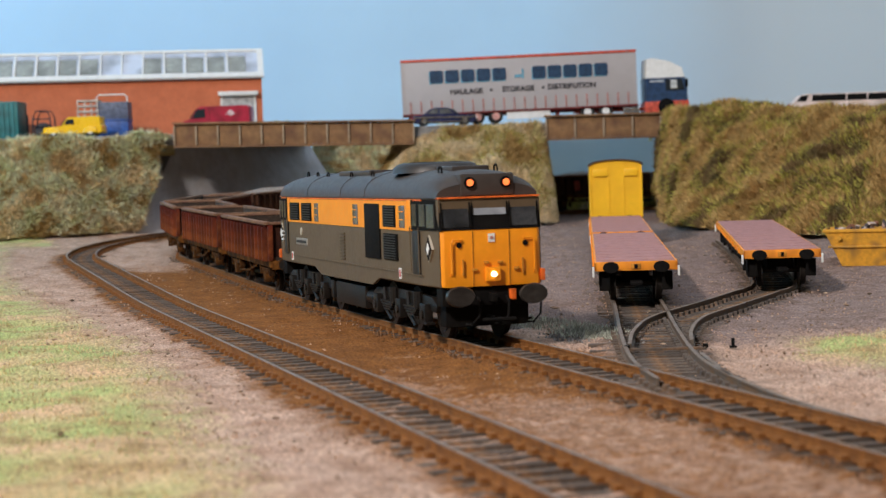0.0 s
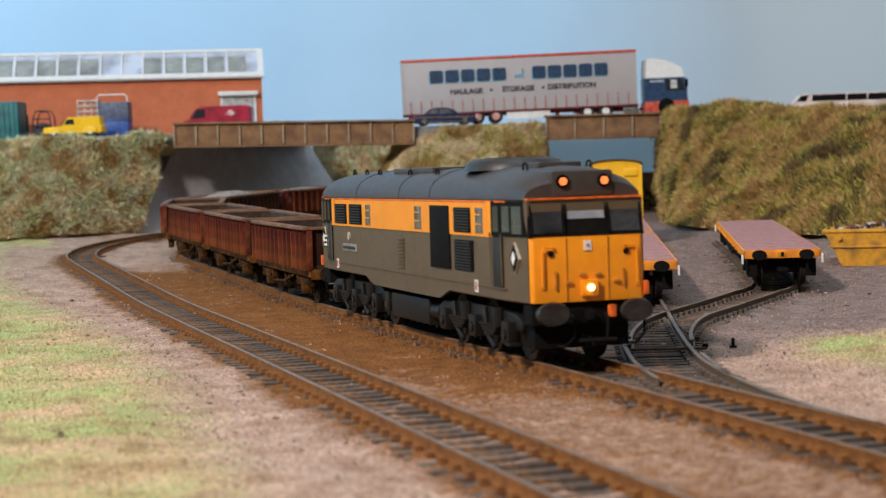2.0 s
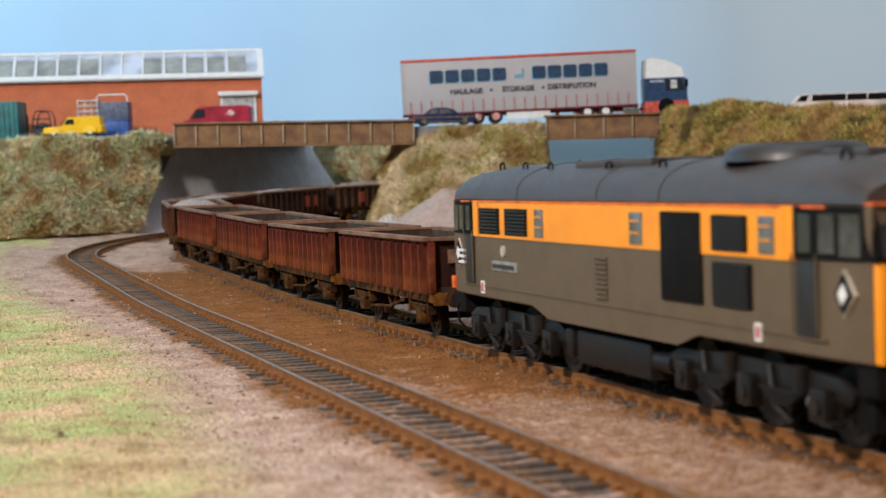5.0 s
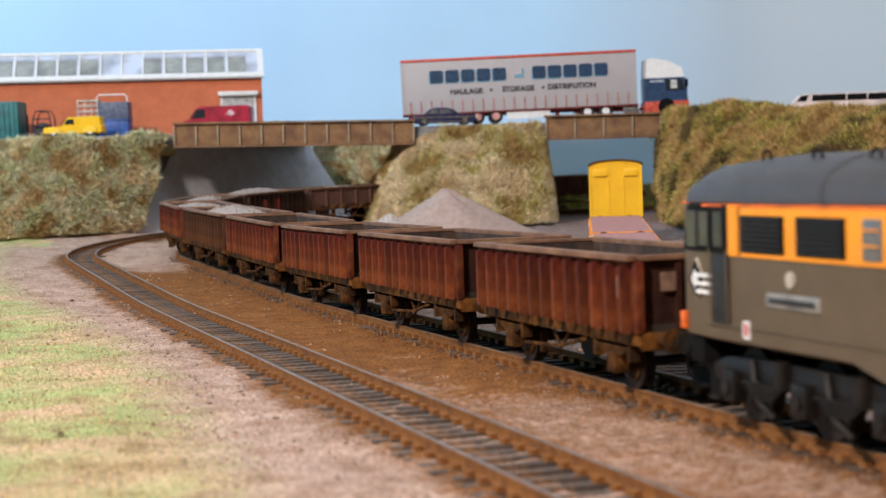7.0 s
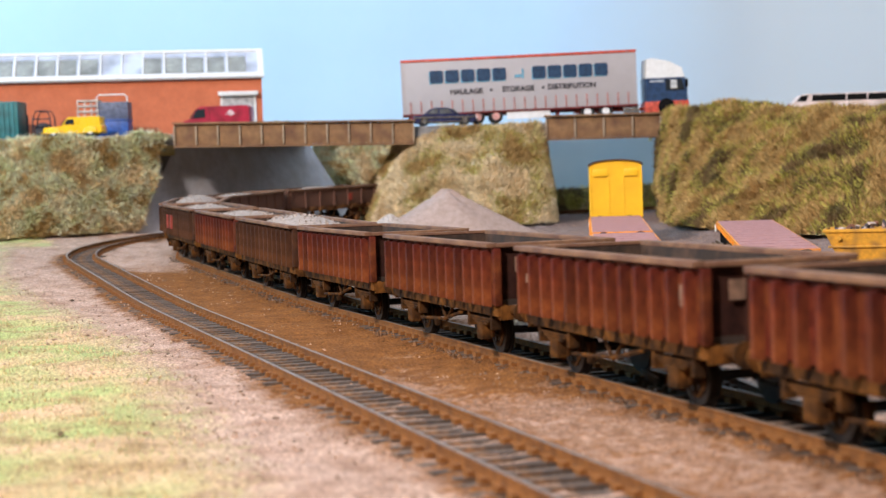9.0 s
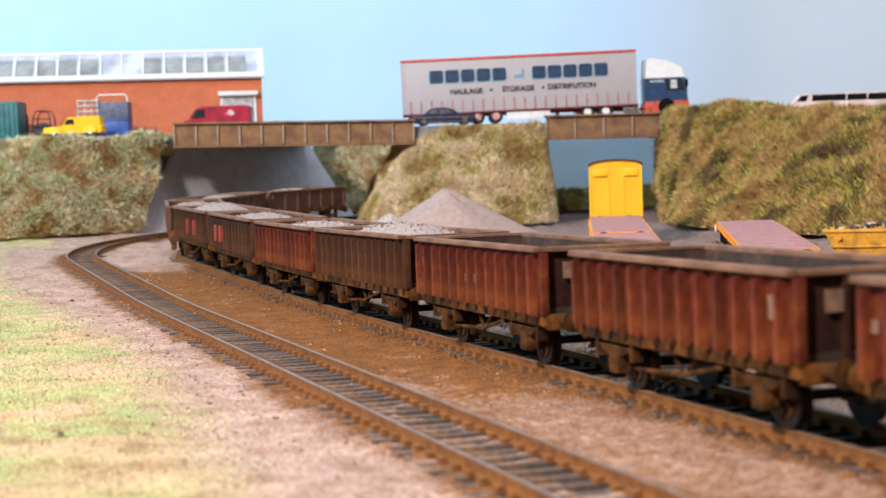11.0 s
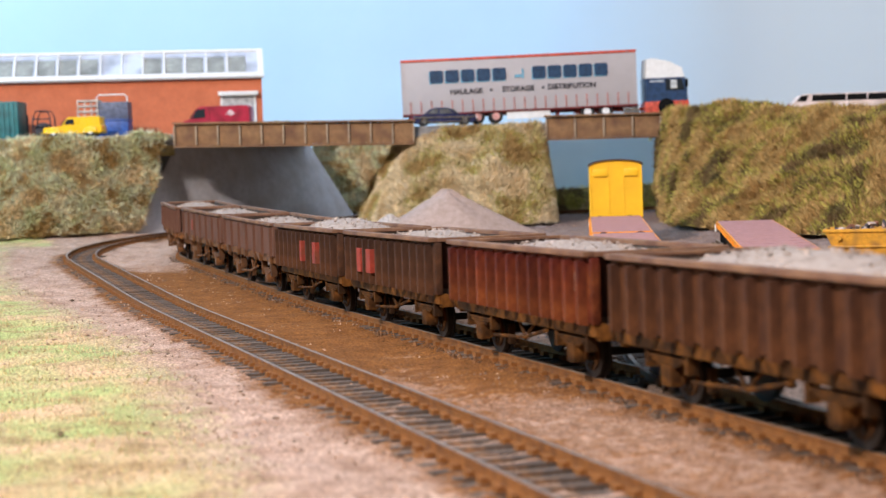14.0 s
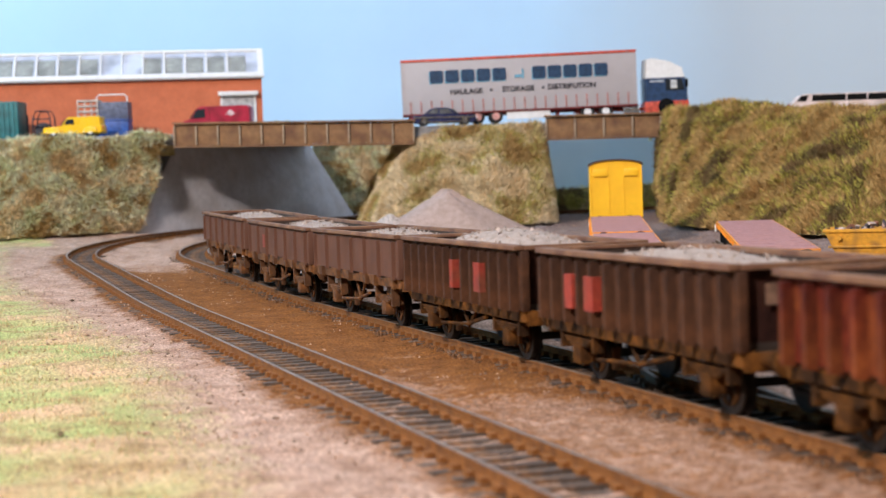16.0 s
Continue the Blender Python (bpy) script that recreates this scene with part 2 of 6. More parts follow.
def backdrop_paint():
    """One sheet of sky blue; its greying towards the corner stands in for shade."""
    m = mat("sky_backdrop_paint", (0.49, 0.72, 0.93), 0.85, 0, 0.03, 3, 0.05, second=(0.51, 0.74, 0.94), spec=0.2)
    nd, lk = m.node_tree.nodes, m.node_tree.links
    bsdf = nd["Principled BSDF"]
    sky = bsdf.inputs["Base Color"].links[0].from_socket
    tc, sep, corner_shade, mix = nd.new("ShaderNodeTexCoord"), nd.new("ShaderNodeSeparateXYZ"), nd.new("ShaderNodeMapRange"), nd.new("ShaderNodeMix")
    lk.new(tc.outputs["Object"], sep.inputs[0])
    lk.new(sep.outputs[0], corner_shade.inputs[0])
    corner_shade.inputs[1].default_value, corner_shade.inputs[2].default_value = 0.10, 0.36
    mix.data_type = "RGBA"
    lk.new(corner_shade.outputs[0], mix.inputs[0])
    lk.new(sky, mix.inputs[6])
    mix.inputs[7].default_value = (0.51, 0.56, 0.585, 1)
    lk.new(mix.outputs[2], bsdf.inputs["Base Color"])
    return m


def backdrop():
    """The back wall, its rounded corner and the wall beyond, as one curved sheet."""
    r, turn = 0.10, math.atan2(1.27, 1.655)
    t = r * math.tan(turn / 2)
    line = [(-2.0, 1.72), (0.345 - t, 1.72)]
    line += [(0.345 - t + r * math.sin(turn * k / 10), 1.72 - r + r * math.cos(turn * k / 10)) for k in range(1, 11)]
    line.append((2.0, 0.45))
    bm = prism_z(B(), line + [(2.03, 1.78), (-2.0, 1.78)], -0.05, 1.35)
    tagged(part("wall_north", bm, backdrop_paint(), smooth=30), "pale sky blue backdrop wall, greyed for shade round its corner", "wall", kind="structure")


backdrop()
wall("wall_west", (-2.0, 1.75), (-2.0, -1.6), "plain cream painted room wall", WHITE_WALL, thick=-0.03)
wall("wall_east", (2.0, 0.45), (2.0, -1.6), "plain cream painted room wall", WHITE_WALL, thick=0.03)
wall("wall_south", (-2.0, -1.6), (2.0, -1.6), "plain cream painted room wall", WHITE_WALL, thick=-0.03)
tagged(part("ceiling", box(B(), -2.0, 2.0, -1.6, 1.75, 1.35, 1.38), WHITE_WALL), "plain pale painted ceiling", "ceiling", kind="structure")


# ---- foliage on banks ----
def shards(name, spots, material, size, parent=None, lean=0.6, blade=False, seed=3):
    """Many small leaves or blades, each its own little triangle pair, joined as stuff."""
    rnd = random.Random(seed)
    verts, faces = [], []
    for p, nrm in spots:
        p, nrm = Vector(p), Vector(nrm)
        d = (nrm * (1.0 if blade else 0.5) + Vector((rnd.uniform(-1, 1), rnd.uniform(-1, 1), rnd.uniform(-0.5, 1))) * lean).normalized()
        w = d.cross(Vector((rnd.uniform(-1, 1), rnd.uniform(-1, 1), rnd.uniform(-1, 1)))).normalized()
        h = size * rnd.uniform(0.5, 1.35)
        wd = h * (0.11 if blade else 0.42)
        k = len(verts)
        mid = p + d * h * 0.5 + w * rnd.uniform(-0.2, 0.2) * h
        if blade:
            verts += [p - w * wd, p + w * wd, p + d * h + w * rnd.uniform(-0.3, 0.3) * h]
            faces.append((k, k + 1, k + 2))
        else:
            verts += [p, mid + w * wd, p + d * h, mid - w * wd]
            faces.append((k, k + 1, k + 2, k + 3))
    ob = sheet(name, verts, faces, material, parent, smooth=False)
    tagged(ob, kind="stuff")
    return ob


BANK = mat("bank_earth", (0.62, 0.49, 0.27), 0.95, 0, 0.4, 45, 0.8, 0.002, second=(0.42, 0.38, 0.15), blend=0.5, fine=7, spec=0.1)
LEAF_TAN = mat("dry_turf_fibres", (0.72, 0.57, 0.34), 0.9, 0, 0.3, 60, 0, second=(0.50, 0.33, 0.14), island=0.35, spec=0.1)
LEAF_GREEN = mat("green_turf_fibres", (0.50, 0.45, 0.13), 0.9, 0, 0.3, 60, 0, second=(0.66, 0.56, 0.30), island=0.35, spec=0.1)
LEAF_DARK = mat("dark_undergrowth_fibres", (0.21, 0.135, 0.060), 0.9, 0, 0.3, 60, 0, second=(0.15, 0.12, 0.05), island=0.4, spec=0.1)


LEAF_BROWN = mat("russet_undergrowth_fibres", (0.50, 0.33, 0.13), 0.9, 0, 0.3, 60, 0, second=(0.36, 0.24, 0.09), island=0.35, spec=0.1)
LEAF_CREAM = mat("cream_dry_turf_fibres", (0.80, 0.66, 0.43), 0.9, 0, 0.25, 60, 0, second=(0.62, 0.45, 0.23), island=0.25, spec=0.1)
LEAF_AMBER = mat("amber_dry_turf_fibres", (0.52, 0.35, 0.135), 0.9, 0, 0.3, 60, 0, second=(0.38, 0.22, 0.075), island=0.4, spec=0.1)
LEAF_LIME = mat("lime_green_turf_fibres", (0.48, 0.44, 0.09), 0.9, 0, 0.3, 60, 0, second=(0.40, 0.34, 0.08), island=0.35, spec=0.1)
LEAF_PALE = mat("pale_sage_turf_fibres", (0.74, 0.74, 0.54), 0.9, 0, 0.3, 60, 0, second=(0.64, 0.66, 0.38), island=0.3, spec=0.1)


def bank(label, foot, top, plateau=0.06, seed=1, lump=0.010, dense=1.0, mix=(0.45, 0.40, 0.15), thick=1.0, leaf=0.0056, green=None, tan=None, dark=None):
    """A planted bank from a foot line up to a top line, lumpy, with a flat strip on top."""
    foot, top = spline(foot, 0.012), spline(top, 0.012)
    nu, nv = 110, 36
    rnd = random.Random(seed)

    def pick(line, t):
        f = t * (len(line) - 1)
        i = min(int(f), len(line) - 2)
        return line[i].lerp(line[i + 1], f - i)
    grid = []
    for i in range(nu + 1):
        a, b = pick(foot, i / nu), pick(top, i / nu)
        row = []
        back = (Vector((b.x - a.x, b.y - a.y, 0))).normalized()
        for j in range(nv + 1):
            t = j / nv
            h = 1 - (1 - t) ** 1.5
            p = Vector((a.x + (b.x - a.x) * t, a.y + (b.y - a.y) * t, a.z + (b.z - a.z) * (0.35 * h + 0.65 * t)))
            k = fbm(p.x + seed, p.y, p.z, 34, 4)
            edge = min(1, 4 * t + 0.15)
            p -= back * (lump * k * edge * thick)
            p.z += lump * 0.55 * fbm(p.x, p.y + seed * 2, p.z, 40, 2) * edge
            row.append(p)
        last = row[-1]
        back = Vector((0, 1, 0))
        row.append(last + back * plateau * 0.4 - Vector((0, 0, 0.003)))
        row.append(last + back * plateau - Vector((0, 0, 0.006)))
        row.append(Vector((last.x + back.x * plateau, last.y + back.y * plateau, last.z - 0.016)))
        grid.append(row)
    m = len(grid[0])
    verts = [p for row in grid for p in row]
    faces = [(i * m + j, (i + 1) * m + j, (i + 1) * m + j + 1, i * m + j + 1) for i in range(nu) for j in range(m - 1)]
    emb = thing("embankment", label, "embankment", kind="")
    sheet("slope", verts, faces, BANK, emb)
    lists = [[], [], []]
    area = sum(((grid[i + 1][0] - grid[i][0]).length) * ((grid[i][nv] - grid[i][0]).length) for i in range(nu))
    for _ in range(int(area * 4.2e6 * dense)):
        u, v = rnd.random() * nu, rnd.random() ** 0.9 * (nv + 0.9)
        i, j = min(int(u), nu - 1), min(int(v), m - 3)
        a, b, c, d = grid[i][j], grid[i + 1][j], grid[i + 1][j + 1], grid[i][j + 1]
        p = a.lerp(b, u - i).lerp(d.lerp(c, u - i), v - j)
        nrm = (b - a).cross(d - a).normalized()
        if nrm.y > 0:
            nrm = -nrm
        q = 0.5 + 1.15 * fbm(p.x + 7 * seed, p.y, p.z, 38, 3) + rnd.uniform(-0.26, 0.26)
        k = 0 if q < mix[0] else 1 if q < mix[0] + mix[1] else 2
        lists[k].append((p, nrm))
    for spots, material, nm in zip(lists, (tan or LEAF_TAN, green or LEAF_GREEN, dark or LEAF_DARK), ("dry_turf", "green_turf", "undergrowth")):
        if spots:
            shards(nm, spots, material, leaf, emb, lean=1.3, blade=True, seed=seed)
    return emb


bank("steep planted bank of pale green and tan model turf", [(-0.75, 1.20, 0.008), (-0.45, 1.23, 0.010), (-0.338, 1.255, 0.011), (-0.29, 1.275, 0.012), (-0.237, 1.304, 0.013)],
     [(-0.75, 1.29, 0.087), (-0.45, 1.29, 0.0865), (-0.34, 1.295, 0.0855), (-0.27, 1.296, 0.0855), (-0.2045, 1.2990, 0.0880)], 0.03, seed=2, lump=0.008, mix=(0.30, 0.47, 0.23), green=LEAF_PALE, tan=LEAF_TAN, dark=LEAF_BROWN, leaf=0.0048)
bank("central planted bank of tan and green turf between two bridges", [(-0.066, 1.40, 0.013), (-0.062, 1.33, 0.013), (-0.045, 1.262, 0.012), (0.0, 1.235, 0.012), (0.045, 1.215, 0.011), (0.080, 1.235, 0.011), (0.086, 1.30, 0.011)],
     [(-0.030, 1.39, 0.080), (-0.026, 1.345, 0.080), (-0.012, 1.315, 0.083), (0.010, 1.305, 0.085), (0.045, 1.298, 0.085), (0.074, 1.30, 0.085), (0.080, 1.335, 0.083)], 0.04, seed=5, lump=0.005, mix=(0.58, 0.27, 0.15), tan=LEAF_CREAM, dark=LEAF_BROWN, leaf=0.0046)
bank("long planted bank of shaggy olive and brown turf behind the yard", [(0.170, 1.31, 0.012), (0.163, 1.21, 0.010), (0.166, 1.125, 0.009), (0.205, 1.02, 0.007), (0.25, 0.95, 0.006), (0.34, 0.88, 0.005), (0.50, 0.80, 0.004)],
     [(0.180, 1.33, 0.090), (0.180, 1.27, 0.092), (0.200, 1.215, 0.092), (0.252, 1.13, 0.0855), (0.30, 1.07, 0.081), (0.39, 1.01, 0.075), (0.55, 0.93, 0.072)], 0.10, seed=9, lump=0.007, mix=(0.56, 0.22, 0.22), tan=LEAF_AMBER, green=LEAF_LIME)
bank("distant planted bank of green turf behind the railway", [(-0.13, 1.53, 0.016), (-0.05, 1.52, 0.016), (0.02, 1.53, 0.016)],
     [(-0.12, 1.585, 0.080), (-0.05, 1.58, 0.078), (0.02, 1.60, 0.060)], 0.04, seed=12, lump=0.008, mix=(0.35, 0.50, 0.15), green=LEAF_PALE, dark=LEAF_BROWN)


# ---- track ----
RUST = mat("rusty_rail_side", (0.25, 0.102, 0.026), 0.8, 0.2, 0.35, 250, 0.4, second=(0.15, 0.062, 0.020), spec=0.25)
RAIL_TOP = mat("worn_rail_head", (0.23, 0.175, 0.135), 0.5, 0.25, 0.3, 200, 0.1, second=(0.15, 0.095, 0.06), blend=0.5)
SLEEPER = mat("weathered_sleeper", (0.095, 0.074, 0.060), 0.85, 0, 0.3, 220, 0.5, second=(0.20, 0.11, 0.055), blend=0.5, obj=0.3)
RAIL_RING = [(-0.0010, -0.0026), (0.0010, -0.0026), (0.0010, -0.0022), (0.00032, -0.0019), (0.00032, -0.0008), (0.00056, -0.00055), (0.00056, 0.0), (-0.00056, 0.0), (-0.00056, -0.00055), (-0.00032, -0.0008), (-0.00032, -0.0019), (-0.0010, -0.0022)]


def rail(points, off, parent, start=0, end=None, side=None):
    pts = points[start:end]
    bm = B()
    rings = []
    for i, p in enumerate(pts):
        d = (pts[min(i + 1, len(pts) - 1)] - pts[max(i - 1, 0)]).normalized()
        n = Vector((-d.y, d.x))
        c = p + n * off
        rings.append([(c.x + n.x * a, c.y + n.y * a, rise(c.y) + b) for a, b in RAIL_RING])
    loft(bm, rings)
    ob = part("rail", bm, [side or RUST, RAIL_TOP], parent)
    for poly in ob.data.polygons:
        if poly.normal.z > 0.9 and poly.center.z > rise(poly.center.y) - 0.0003:
            poly.material_index = 1
    return ob


def sleeper_mesh(chairs):
    bm = box(B(), -0.0015, 0.0015, -0.0150, 0.0150, -0.0042, -0.0024)
    for y in (-0.0088, 0.0088):
        for o in (-0.0017, 0.0017):
            box(bm, -0.0012, 0.0012, y + o - 0.0007, y + o + 0.0007, -0.0026, -0.0013)
    for f in bm.faces:
        if max(v.co.z for v in f.verts) > -0.0020:
            f.material_index = 1
    return mesh_of("sleeper", bm, [SLEEPER, chairs], smooth=0)


YARD_RAIL = mat('grey_yard_rail_side', (0.125, 0.098, 0.076), 0.65, 0.1, 0.3, 250, 0.3, second=(0.15, 0.085, 0.042), blend=0.5)
SLEEPER_MESH, YARD_SLEEPER = sleeper_mesh(RUST), sleeper_mesh(SLEEPER)


def track(label, points, step, rails=((-0.0087, 0, None), (0.0087, 0, None)), first=0, last=None, seed=1, yard=False):
    rnd = random.Random(seed)
    tr = thing("railway_track", label, "railway track", kind="structure")
    for off, a, b in rails:
        rail(points, off, tr, a, b, YARD_RAIL if yard else None)
    left = 0.0
    pts = points[first:last]
    for a, b in zip(pts, pts[1:]):
        seg = (b - a).length
        while left < seg:
            p, d = a.lerp(b, left / seg), (b - a).normalized()
            q = new("sleeper", YARD_SLEEPER if yard else SLEEPER_MESH)
            q.parent = tr
            q.matrix_basis = Matrix.Translation((p.x, p.y, rise(p.y) - rnd.uniform(0, 0.0004))) @ Matrix.Rotation(math.atan2(d.y, d.x) + rnd.uniform(-0.03, 0.03), 4, "Z")
            left += step
        left -= seg
    return tr


track("curving main railway track with rusty rails in brown sand", MAIN, 0.0074, seed=1)
track("curving front railway track with rusty rails and dark sleepers", FRONT, 0.0074, seed=2)
track("yard siding track leading to flat wagons and a yellow van", YARD_1, 0.0064, rails=((-0.0087, 4, None), (0.0087, 26, None)), first=24, seed=3, yard=True)
track("curving yard siding track branching off to a flat wagon", YARD_2, 0.0064, rails=((-0.0087, 4, None), (0.0087, 2, None)), first=10, seed=4, yard=True)

# ---- bridges, road and abutment ----
GIRDER = mat("brown_bridge_girder", (0.26, 0.145, 0.065), 0.75, 0.1, 0.3, 90, 0.3, second=(0.15, 0.075, 0.04), blend=0.5)
PALE_STIFF = mat('pale_worn_stiffener', (0.40, 0.30, 0.20), 0.75)
ASPHALT = mat("grey_road_surface", (0.30, 0.29, 0.28), 0.9, 0, 0.15, 120, 0.4)
STONE = mat("grey_paved_abutment", (0.50, 0.49, 0.50), 0.85, 0, 0.15, 60, 0.3, second=(0.42, 0.39, 0.38))
DARK_WALL = mat("dark_abutment", (0.07, 0.065, 0.06), 0.9, 0, 0.2, 60, 0.3)


def slab(name, poly, z0, z1, material, label, category="road"):
    return tagged(part(name, prism_z(B(), poly, z0, z1), material), label, category, kind="structure")


slab("road", [(-0.9, 1.306), (0.20, 1.306), (0.20, 1.395), (-0.10, 1.395), (-0.145, 1.60), (-0.9, 1.60)], 0.079, 0.0875, ASPHALT, "grey model road carried over the railway on bridges")
slab("road_2", [(0.2005, 1.306), (0.55, 1.02), (0.75, 1.02), (0.75, 1.30), (0.2005, 1.395)], 0.0765, 0.0865, ASPHALT, "grey model road on top of the planted bank")


# Added board: the backdrop's shade below the bridge is put into its blue.
slab("backdrop_board", [(0.030, 1.500), (0.300, 1.500), (0.300, 1.506), (0.030, 1.506)], -0.004, 0.0870, mat("hazy_blue_board_paint", (0.44, 0.58, 0.64), 0.85, 0, 0.04, 12, 0.05, second=(0.48, 0.58, 0.60), spec=0.2), "added board behind the small bridge, its blue dulled for shade", "backdrop")


def parapet(x0, x1, n, label, zl, zr):
    """A plated girder with stiffeners and a top flange."""
    g = thing("bridge_girder", label, "bridge", kind="structure")
    dz = (zr - zl) / (x1 - x0)

    def piece(name, a, b, y0, y1, c, d):
        bm = box(B(), a, b, y0, y1, c, d)
        for v in bm.verts:
            v.co.z += zl + dz * (v.co.x - x0)
        return part(name, bm, PALE_STIFF if name == 'stiffener' else GIRDER, g, bevel=0.0002)
    step = (x1 - x0) / n
    for i in range(n):
        piece("plate", x0 + i * step + 0.0002, x0 + (i + 1) * step - 0.0002, 1.3000, 1.3045, -0.0165, 0.0)
        piece("stiffener", x0 + i * step - 0.0006, x0 + i * step + 0.0006, 1.2975, 1.2998, -0.0160, -0.0012)
    piece("stiffener", x1 - 0.0012, x1, 1.2975, 1.2998, -0.0160, -0.0012)
    piece("top_flange", x0 - 0.001, x1 + 0.001, 1.2968, 1.3058, 0.0002, 0.0016)
    piece("bottom_flange", x0 - 0.001, x1 + 0.001, 1.2968, 1.3058, -0.0180, -0.0167)
    return g


parapet(-0.2068, -0.0195, 11, "long brown riveted girder side of a road bridge", 0.0943, 0.0912)
parapet(0.0834, 0.1732, 4, "short brown plated girder side of a road bridge", 0.0912, 0.0910)


def abutments():
    ab = thing("bridge_abutment", "grey paved splayed retaining wall under the road bridge", "retaining wall", kind="structure")
    q = [(-0.2425, 1.300, 0.006), (-0.088, 1.475, 0.012), (-0.127, 1.470, 0.0788), (-0.2113, 1.335, 0.0788)]
    loft(B_ := B(), [q, [(x + 0.01, y + 0.03, z) for x, y, z in q]])
    part("wall", B_, STONE, ab)
    side = [(-0.2432, 1.3003, 0.006), (-0.2120, 1.3353, 0.0788), (-0.285, 1.372, 0.0788), (-0.318, 1.345, 0.006)]
    part("wing_wall", loft(B(), [side, [(x, y + 0.02, z) for x, y, z in side]]), STONE, ab)
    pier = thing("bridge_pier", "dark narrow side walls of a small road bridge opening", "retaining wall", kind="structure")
    part("wall", prism_z(B(), [(0.0805, 1.300), (0.0840, 1.300), (0.0840, 1.335), (0.0805, 1.335)], 0.005, 0.0785), DARK_WALL, pier)
    part("wall", prism_z(B(), [(0.1705, 1.300), (0.1735, 1.300), (0.1755, 1.335), (0.1725, 1.335)], 0.005, 0.0785), DARK_WALL, pier)


abutments()

# ---- the train ----
SECONDS = [0, 0.5, 1, 1.5, 2, 2.5, 3, 3.5, 4, 4.2, 5, 5.6, 6.3, 6.5, 7, 7.5, 8, 8.5, 9, 9.2, 10, 10.6, 11.3, 11.5, 12, 12.5, 13, 13.5, 14, 14.5, 15, 15.5, 16]
TRAVEL = [0, 15.2, 32.2, 51.2, 71.7, 95.1, 119.6, 146.1, 171.4, 181.5, 226, 267, 320.6, 335.7, 370.7, 408.3, 447.2, 484.2, 520.5, 536.2, 596, 643, 699, 715, 760, 806.4, 852.4, 897.3, 943.2, 989.9, 1035.6, 1082, 1127]


def travelled(t):
    """Metres that the train has gone at t seconds, smoothly between the given times."""
    i = max(0, min(len(SECONDS) - 2, next((k for k, s in enumerate(SECONDS) if s > t), len(SECONDS)) - 1))

    def slope(k):
        a, b = max(0, k - 1), min(len(SECONDS) - 1, k + 1)
        return (TRAVEL[b] - TRAVEL[a]) / (SECONDS[b] - SECONDS[a])
    h = SECONDS[i + 1] - SECONDS[i]
    u = (t - SECONDS[i]) / h
    return ((2 * u ** 3 - 3 * u ** 2 + 1) * TRAVEL[i] + (u ** 3 - 2 * u ** 2 + u) * h * slope(i) + (3 * u ** 2 - 2 * u ** 3) * TRAVEL[i + 1] + (u ** 3 - u ** 2) * h * slope(i + 1)) * 0.001


def on_line(s, half):
    """Pose of a vehicle whose running gear stands at s - half and s + half on the main line."""
    (a, _), (b, _) = main_line(s - half), main_line(s + half)
    pa, pb = Vector((a.x, a.y, rise(a.y))), Vector((b.x, b.y, rise(b.y)))
    x = (pb - pa).normalized()
    y = Vector((0, 0, 1)).cross(x).normalized()
    z = x.cross(y)
    m = Matrix((x, y, z)).transposed().to_4x4()
    m.translation = (pa + pb) / 2
    return m


TRAIN = []   # (vehicle, its place on the line at the start, half its wheelbase, [(wheelset, its x, radius)])

LOCO_GREY = mat("loco_grey_paint", (0.118, 0.084, 0.050), 0.5, 0, 0.08, 150, 0.05, second=(0.104, 0.073, 0.043), spec=0.3)
LOCO_YELLOW = mat("loco_yellow_paint", (0.92, 0.325, 0.008), 0.4, 0, 0.05, 150, 0.04, second=(0.86, 0.29, 0.008), spec=0.45)
LOCO_ROOF = mat("loco_dark_roof_paint", (0.056, 0.046, 0.041), 0.45, 0, 0.12, 150, 0.08, second=(0.046, 0.038, 0.034), spec=0.3)
BLACK = mat("satin_black_plastic", (0.006, 0.0055, 0.0055), 0.7, 0, 0.2, 300, 0.0, second=(0.009, 0.008, 0.007), spec=0.08)
UNDER = mat("underframe_black", (0.008, 0.0068, 0.006), 0.5, 0, 0.4, 300, 0.3, second=(0.014, 0.010, 0.0075), spec=0.25)
GLASS = glass()
# Pale reflections are put into both glass colours, strongest in the centre pane.
PALE_SCREEN = mat("pale_centre_windscreen", (0.30, 0.32, 0.36), 0.35, 0, 0.15, 150, 0.0, second=(0.24, 0.26, 0.29), spec=0.5)
SCREEN = mat("windscreen_glass", (0.050, 0.052, 0.056), 0.12, 0, 0.5, 110, 0.0, second=(0.012, 0.012, 0.013), spec=0.7)
ORANGE = mat("orange_paint", (0.85, 0.16, 0.02), 0.45, 0, 0.05)
WHITE = mat("white_paint", (0.78, 0.78, 0.76), 0.5, 0, 0.06, 200, 0.05, second=(0.70, 0.70, 0.68))
WHEEL_STEEL = mat("dark_wheel_steel", (0.03, 0.024, 0.020), 0.5, 0.5, 0.2)
LAMP_WARM = mat("lit_headlamp", (1.0, 0.78, 0.42), 0.4, 0, 0, emit=6.5, bump=0)
LAMP_ORANGE = mat("lit_marker_lamp", (1.0, 0.20, 0.045), 0.4, 0, 0, emit=1.3, bump=0)
RED = mat("red_paint", (0.55, 0.035, 0.03), 0.45, 0, 0.06)


